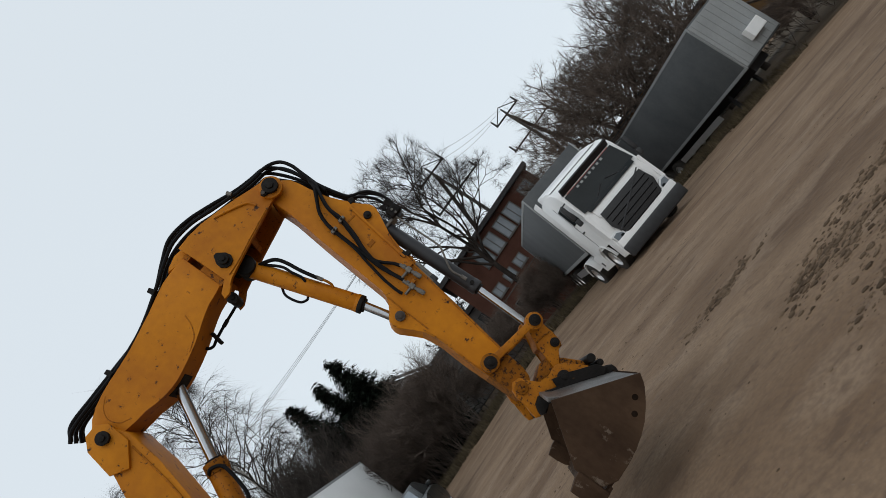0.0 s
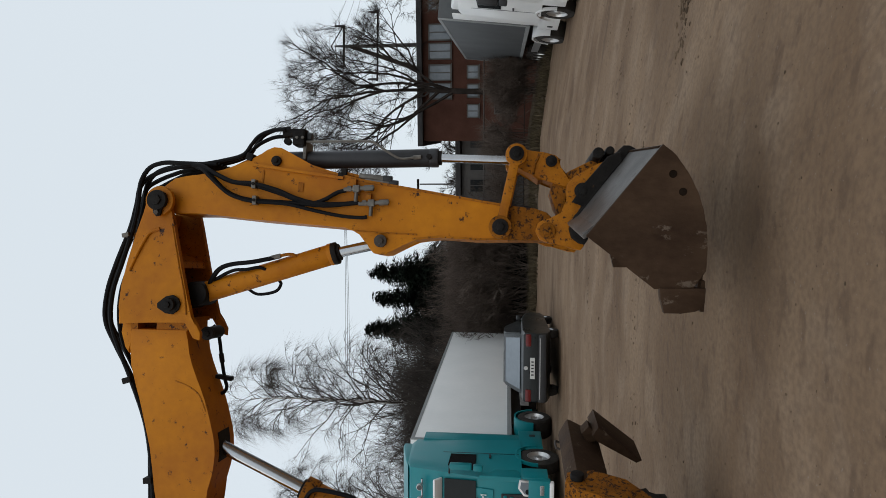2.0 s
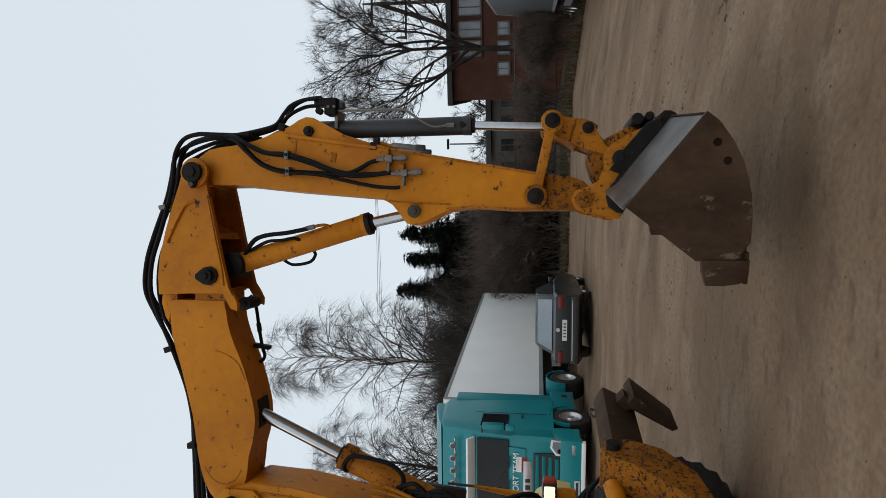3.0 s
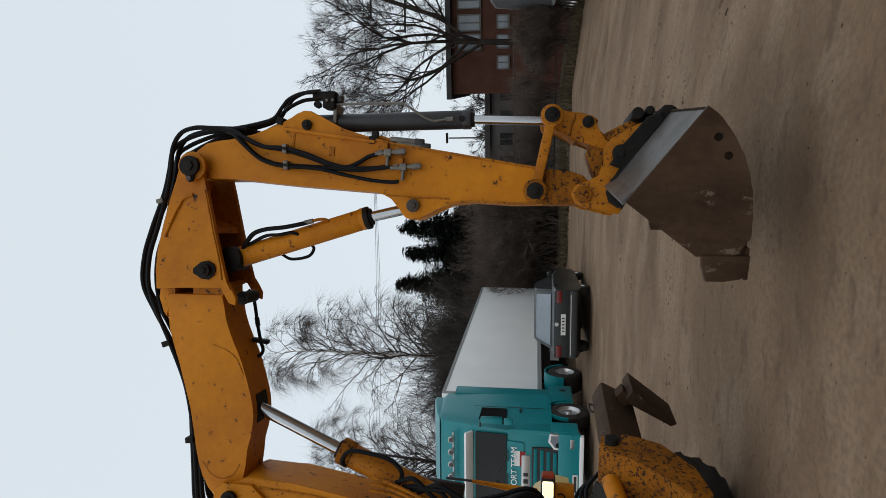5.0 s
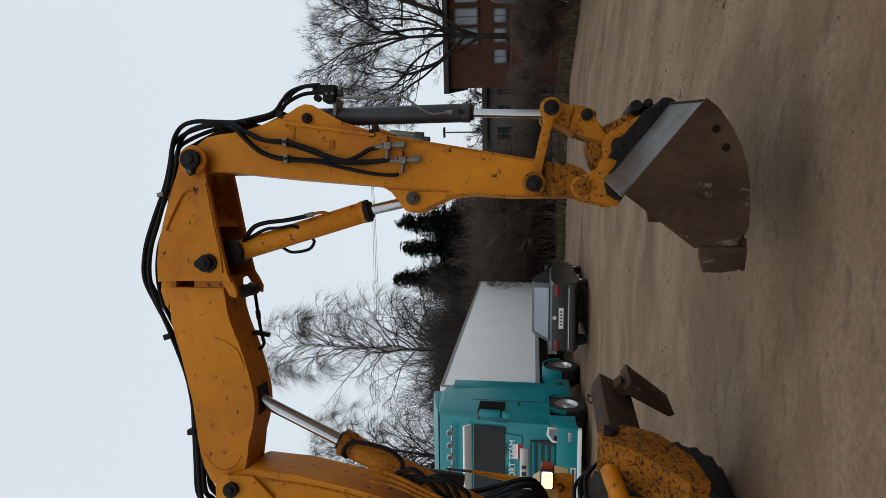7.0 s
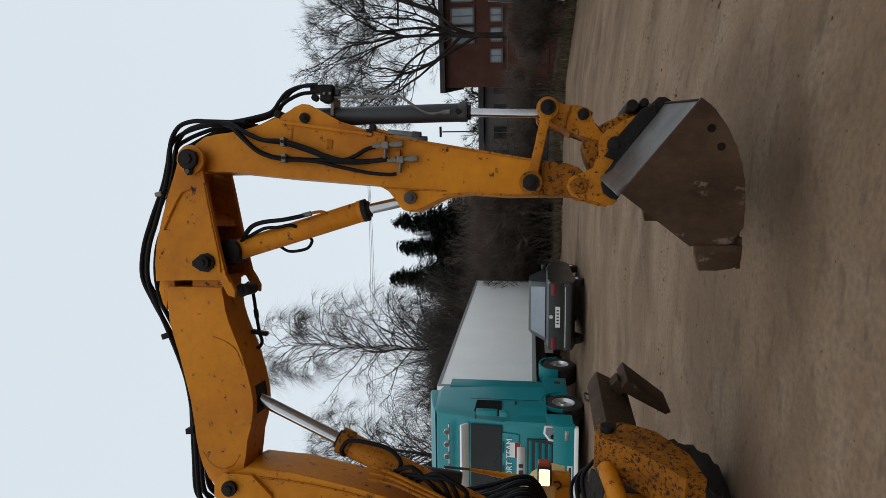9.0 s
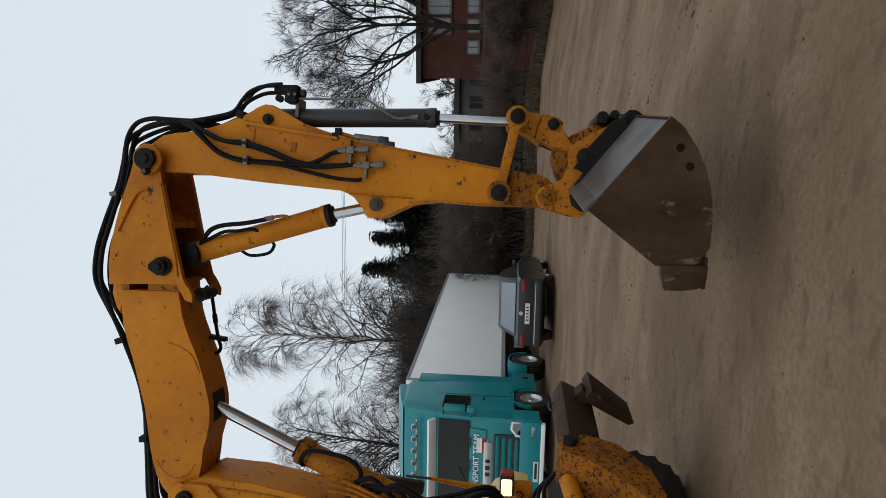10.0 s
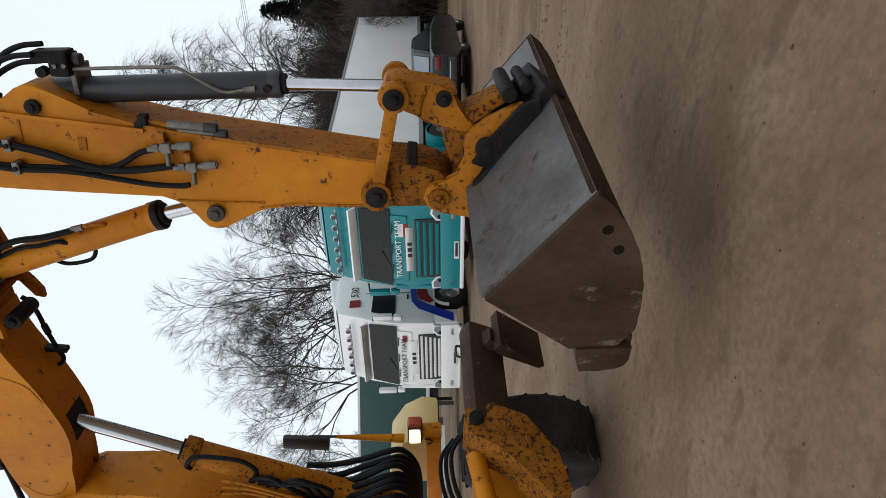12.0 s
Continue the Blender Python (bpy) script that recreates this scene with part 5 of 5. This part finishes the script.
utility_pole(8.5, 55.0, 14.6, -5.2, "concrete power pole with a leaning brace and insulators", 10)
utility_pole(17.7, 60.0, 13.0, 2.5, "second concrete power pole with crossarms", 10)


def wire(a, b, sag, r=0.007):
    a, b = Vector(a), Vector(b)
    pts = [a.lerp(b, k / 8) - Vector((0, 0, sag * 4 * (k / 8) * (1 - k / 8))) for k in range(9)]
    tagged(part("overhead_wire", tube(pts, r, 5, steps=3), BLACK_PLASTIC), "thin black overhead wire strung between poles", "wire", "overhead wires")


for o in (-1.6, 0, 1.6):
    wire((8.5 + o, 54.9, 15.2), (17.7 + o, 59.9, 13.6), 0.5, 0.012)
for k in range(3):
    wire((8.5 - 1.6 + 1.6 * k, 54.9, 15.2), (-60, 78 + 2 * k, 24.0 + 0.9 * k), 1.5, 0.018)


def street_lamp():
    s = thing("street_lamp", pose(-3.0, 60, 0), "thin grey street lamp with a flat head", "street lamp")
    part("pole", rod((0, 0, 0), (0, 0, 9.2), 0.09, 0.06, 8), CONCRETE, s)
    part("head", box((0.9, 0.5, 0.16), (0, 0, 9.35), bevel=0.03), DARK_STEEL, s)


street_lamp()


# ---------- trees ----------
def forked(rng, trunk_h, limbs, reach, levels, angle, ratio, trunk_r, droop=0.0, side=0, twig=0.008, lift=0.12, lean=(0, 0), twig_len=(0.25, 0.6), tilt=(18, 48)):
    """A bare tree that forks again and again. side: limbs set along a full-height trunk instead of at its top. Returns trunk and crown meshes."""
    trunk, crown = ([], []), ([], [])

    def limb(out, a, b, r0, r1, n):
        v, f = out
        d = (b - a).normalized()
        s = d.orthogonal().normalized()
        t = d.cross(s)
        i = len(v)
        for p, r in ((a, r0), (b, r1)):
            for k in range(n):
                q = 2 * math.pi * k / n
                c = p + (s * math.cos(q) + t * math.sin(q)) * r
                v.append((c.x, c.y, c.z))
        for k in range(n):
            f.append((i + k, i + (k + 1) % n, i + n + (k + 1) % n, i + n + k))

    def sliver(p, d, length):
        v, f = crown
        tip = p + d.normalized() * length
        across = (tip - p).cross(Vector((rng.gauss(0, 1), rng.gauss(0, 1), rng.gauss(0, 1)))).normalized() * twig * 0.42
        i = len(v)
        v.extend([tuple(p - across), tuple(p + across), tuple(tip)])
        f.append((i, i + 1, i + 2))

    def turned(d, a):
        axis = Matrix.Rotation(rng.uniform(0, 2 * math.pi), 3, d) @ d.orthogonal().normalized()
        return Matrix.Rotation(a, 3, axis) @ d

    def grow(p, d, length, r, level):
        for s in range(2):
            pull = lift * (1 - 1.2 * droop) if level < 2 else lift * 0.4 - droop * 0.34 * level / levels
            d = (d + Vector((rng.gauss(0, 0.09), rng.gauss(0, 0.09), rng.gauss(0, 0.06) + pull))).normalized()
            q = p + d * length / 2
            limb(crown, p, q, max(r * (1 - 0.15 * s), twig), max(r * (0.85 - 0.15 * s), twig * 0.8), 5 if level < 3 else 3)
            p = q
            if level >= levels - 2:
                for _ in range(1 + (level == levels)):
                    sliver(p - d * rng.random() * length / 2, turned(d, rng.uniform(0.35, 0.9)) - Vector((0, 0, droop * 0.8)), rng.uniform(*twig_len))
        if level >= levels:
            for _ in range(2):
                sliver(p, turned(d, rng.uniform(0.1, 0.7)) - Vector((0, 0, droop * 0.9)), rng.uniform(*twig_len) * 1.2)
            return
        n = 3 if rng.random() < 0.22 else 2
        for k in range(n):
            a = radians(angle) * (rng.uniform(0.3, 0.75) if k == 0 else rng.uniform(0.8, 1.45))
            grow(p, turned(d, a), length * ratio * rng.uniform(0.8, 1.12) * (1.0 if k == 0 else 0.9), r * (0.80 if k == 0 else 0.62), level + 1)

    p, d = Vector((0, 0, -0.2)), Vector((lean[0], lean[1], 1)).normalized()
    steps, nodes = 8, []
    for s in range(steps):
        d = (d + Vector((rng.gauss(0, 0.025), rng.gauss(0, 0.025), 0))).normalized()
        q = p + d * trunk_h / steps
        taper = 0.9 if side else 0.35
        limb(trunk, p, q, trunk_r * (1 - taper * s / steps), trunk_r * (1 - taper * (s + 1) / steps), 8)
        nodes.append((p.copy(), q.copy()))
        p = q
    if side:
        for k in range(side):
            t = 0.36 + 0.64 * (k + rng.random()) / side
            i = min(steps - 1, int(t * steps))
            at = nodes[i][0].lerp(nodes[i][1], t * steps - i)
            grow(at, turned(d, radians(rng.uniform(*tilt))), reach * (1.25 - 0.75 * t) * rng.uniform(0.75, 1.2), trunk_r * 0.30 * (1.15 - 0.8 * t), 1)
    else:
        for k in range(limbs):
            base = Matrix.Rotation(2 * math.pi * (k + 0.5 * rng.random()) / limbs, 3, "Z") @ Vector((1, 0, 0))
            a = radians(rng.uniform(*tilt)) if k else 0.1
            at = nodes[-1 - k % 3][1]
            grow(at, (d * math.cos(a) + base * math.sin(a)).normalized(), reach * rng.uniform(0.85, 1.15), trunk_r * 0.5, 0)
    return trunk, crown


def bare_tree(x, y, label, seed, trunk_mat=BARK, limb_mat=BARK, name="bare_tree", **kw):
    t = thing(name, pose(x, y, yard_fall(x)), label, "tree", "bare trees")
    trunk, crown = forked(random.Random(seed), **kw)
    raw("trunk", *trunk, trunk_mat, t)
    raw("crown", *crown, limb_mat, t, "leafless twigs")
    return t


def thicket(name, label, x0, x1, y0, y1, count, h0, h1, seed, mat):
    """Leafless shrubs grown together."""
    rng = random.Random(seed)
    verts, faces = [], []
    for k in range(count):
        h = rng.uniform(h0, h1)
        made = forked(rng, 0.3, 5, h * 0.26, 5, 24, 0.80, 0.03, twig=0.008, tilt=(8, 50))
        ox, oy = rng.uniform(x0, x1), rng.uniform(y0, y1)
        for v, f in made:
            i = len(verts)
            verts += [(a + ox, b + oy, c + yard_fall(ox)) for a, b, c in v]
            faces += [tuple(j + i for j in q) for q in f]
    ob = raw(name, verts, faces, mat)
    tagged(ob, label, "shrubs", kind="stuff")


def spruce(x, y, h, r, seed):
    t = thing("spruce_tree", pose(x, y, 0), "dark green spruce with drooping branches", "tree", "spruces")
    rng = random.Random(seed)
    part("trunk", rod((0, 0, 0), (0, 0, h * 0.97), 0.16, 0.02, 8), BARK, t)
    verts, faces = [], []
    z = h * 0.06
    while z < h:
        f = 1 - z / h
        n = 16 if f > 0.2 else 7
        for k in range(n):
            a = 2 * math.pi * (k + rng.random()) / n
            length = r * (f ** 0.75) * rng.choice((0.6, 0.8, 1.0, 1.3)) * rng.uniform(0.85, 1.1) + 0.12
            dx, dy, zj = math.cos(a), math.sin(a), rng.uniform(-0.035, 0.035) * h
            m = max(3, int(length / 0.22))
            for i in range(m):
                s = (i + 0.5) / m
                cx, cy, cz = dx * length * s, dy * length * s, z + zj - 0.40 * length * s + 0.30 * length * s * s
                for _ in range(6):
                    w = rng.uniform(0.14, 0.34) * (1.15 - 0.5 * s)
                    ox, oy, oz = rng.gauss(0, 0.10), rng.gauss(0, 0.10), rng.gauss(-0.05, 0.07)
                    b = a + rng.uniform(-1.1, 1.1)
                    j = len(verts)
                    p = Vector((cx + ox, cy + oy, cz + oz))
                    d = Vector((math.cos(b), math.sin(b), rng.uniform(-0.7, 0.1)))
                    e = Vector((-math.sin(b), math.cos(b), rng.uniform(-0.4, 0.4)))
                    verts += [tuple(p - e * w * 0.28), tuple(p + e * w * 0.28), tuple(p + d * w * 1.3)]
                    faces.append((j, j + 1, j + 2))
        z += h * 0.013
    raw("crown", verts, faces, NEEDLES, t, "dark needles")


WIDE = dict(limbs=7, levels=8, angle=33, ratio=0.80, trunk_r=0.24, lift=0.05, tilt=(25, 72))
bare_tree(3.85, 38.0, "large bare tree with dark forking limbs before the brick building", 3, trunk_h=6.4, reach=2.15, twig=0.008, **dict(WIDE, limbs=9, angle=31, ratio=0.81, trunk_r=0.20, tilt=(15, 70)))
AIRY = dict(limbs=6, levels=8, angle=31, ratio=0.815, trunk_r=0.15, lift=0.05, tilt=(20, 62), twig=0.0065, limb_mat=TWIG_GREY)
BIRCHY = dict(limbs=0, levels=5, angle=26, ratio=0.80, droop=0.75, twig_len=(0.5, 1.3))
bare_tree(-13.3, 36.0, "tall white-barked birch with hanging twigs behind the trailer", 5, BIRCH, TWIG_GREY, "birch_tree", trunk_h=15.6, side=62, reach=1.55, trunk_r=0.20, lean=(0.03, 0), tilt=(35, 65), **BIRCHY)
bare_tree(-20.5, 35.0, "tall bare birch with fine hanging twigs", 8, BARK, TWIG_GREY, "birch_tree", trunk_h=14.0, side=60, reach=1.6, trunk_r=0.20, tilt=(25, 55), **BIRCHY)
bare_tree(-25.5, 33.0, "tall bare tree with fine twigs behind the lorries", 11, trunk_h=5.0, reach=2.8, **AIRY)
bare_tree(-31.0, 31.0, "bare tree with a wide crown behind the lorries", 14, trunk_h=5.2, reach=2.9, **AIRY)
bare_tree(-22.5, 30.0, "slender bare tree between the lorries", 15, trunk_h=4.8, reach=2.1, **AIRY)
bare_tree(-40.0, 28.0, "bare tree standing behind the green trailer", 17, trunk_h=3.4, reach=2.0, **AIRY)
bare_tree(-47.0, 24.0, "bare tree farther along the yard", 18, trunk_h=3.2, reach=1.8, **AIRY)
for k, (x, y, h) in enumerate(((13.2, 37, 2.0), (15.6, 38, 2.2), (18.4, 37, 2.2), (21.3, 37, 2.3), (24.5, 36, 2.3))):
    bare_tree(x, y, "reddish-brown bare tree behind the trailers", 30 + k, limb_mat=TWIG_BROWN, trunk_h=2.6, reach=h, twig=0.009, **WIDE)
bare_tree(-1.5, 66, "small far bare tree beyond the low building", 51, trunk_h=3.0, reach=1.5, twig=0.014, **WIDE)
for x, y, h, r, s in ((-6.7, 39.5, 9.5, 2.9, 1), (-8.7, 41.0, 9.5, 3.0, 2), (-10.3, 39.5, 9.9, 3.2, 3), (-7.8, 43.5, 8.6, 3.0, 4)):
    spruce(x, y, h, r, s)
thicket("shrub_thicket", "brown leafless shrubs grown thick behind the fence", -18, -11, 33.5, 39.5, 90, 5.0, 9.0, 7, TWIG_GREY)
thicket("shrub_thicket", "brown leafless shrubs before the grey house", -11.5, -3, 33.2, 36.0, 70, 2.8, 5.6, 8, TWIG_BROWN)
thicket("shrub_thicket", "low brown leafless shrubs along the verge", -4, 9, 33.0, 36.0, 45, 1.8, 3.2, 9, TWIG_BROWN)
thicket("shrub_thicket", "brown scrub behind the lorries", -36, -16, 33, 38, 90, 4.0, 7.5, 12, TWIG_BROWN)
thicket("shrub_thicket", "pale brown scrub beside the trailers", 18, 30, 19, 30, 55, 1.8, 3.2, 13, TWIG_BROWN)


# ---------- verge ----------
def build_verge():
    xs = np.linspace(-60, 60, 121)
    verts, faces = [], []
    for x in xs:
        edge = 29.6 + 1.0 * noise.noise((x * 0.25, 0, 0)) + 0.5 * noise.noise((x * 0.9, 3, 0)) - max(0, x - 6) * 0.45 + max(0, -x - 4) * 0.25
        for k, (d, z) in enumerate(((0, -0.04), (0.8, 0.06), (3, 0.14), (40, 0.16))):
            verts.append((x, edge + d, z + yard_fall(x)))
    n = 4
    for i in range(len(xs) - 1):
        for k in range(n - 1):
            faces.append((i * n + k, (i + 1) * n + k, (i + 1) * n + k + 1, i * n + k + 1))
    tagged(raw("verge", verts, faces, VERGE), "rough earth verge with dead grass at the yard's edge", "verge", kind="structure")
    rng = random.Random(4)
    verts, faces = [], []
    for k in range(42000):
        x = rng.uniform(-24, 16)
        y = rng.uniform(28.9, 34.5) - max(0, x - 6) * 0.45 + max(0, -x - 4) * 0.25
        if noise.noise((x * 0.5, y * 0.7, 9)) < -0.15 - 0.25 * (y > 31):
            continue
        h, w, a = rng.uniform(0.10, 0.42), rng.uniform(0.012, 0.03), rng.uniform(0, 6.28)
        i, z = len(verts), yard_fall(x)
        verts += [(x - w * math.cos(a), y - w * math.sin(a), z), (x + w * math.cos(a), y + w * math.sin(a), z), (x + rng.gauss(0, 0.12), y + rng.gauss(0, 0.12), z + h)]
        faces.append((i, i + 1, i + 2))
    tagged(raw("verge_grass", verts, faces, GRASS), "tufts of dry grass on the verge", "grass", kind="stuff")


build_verge()
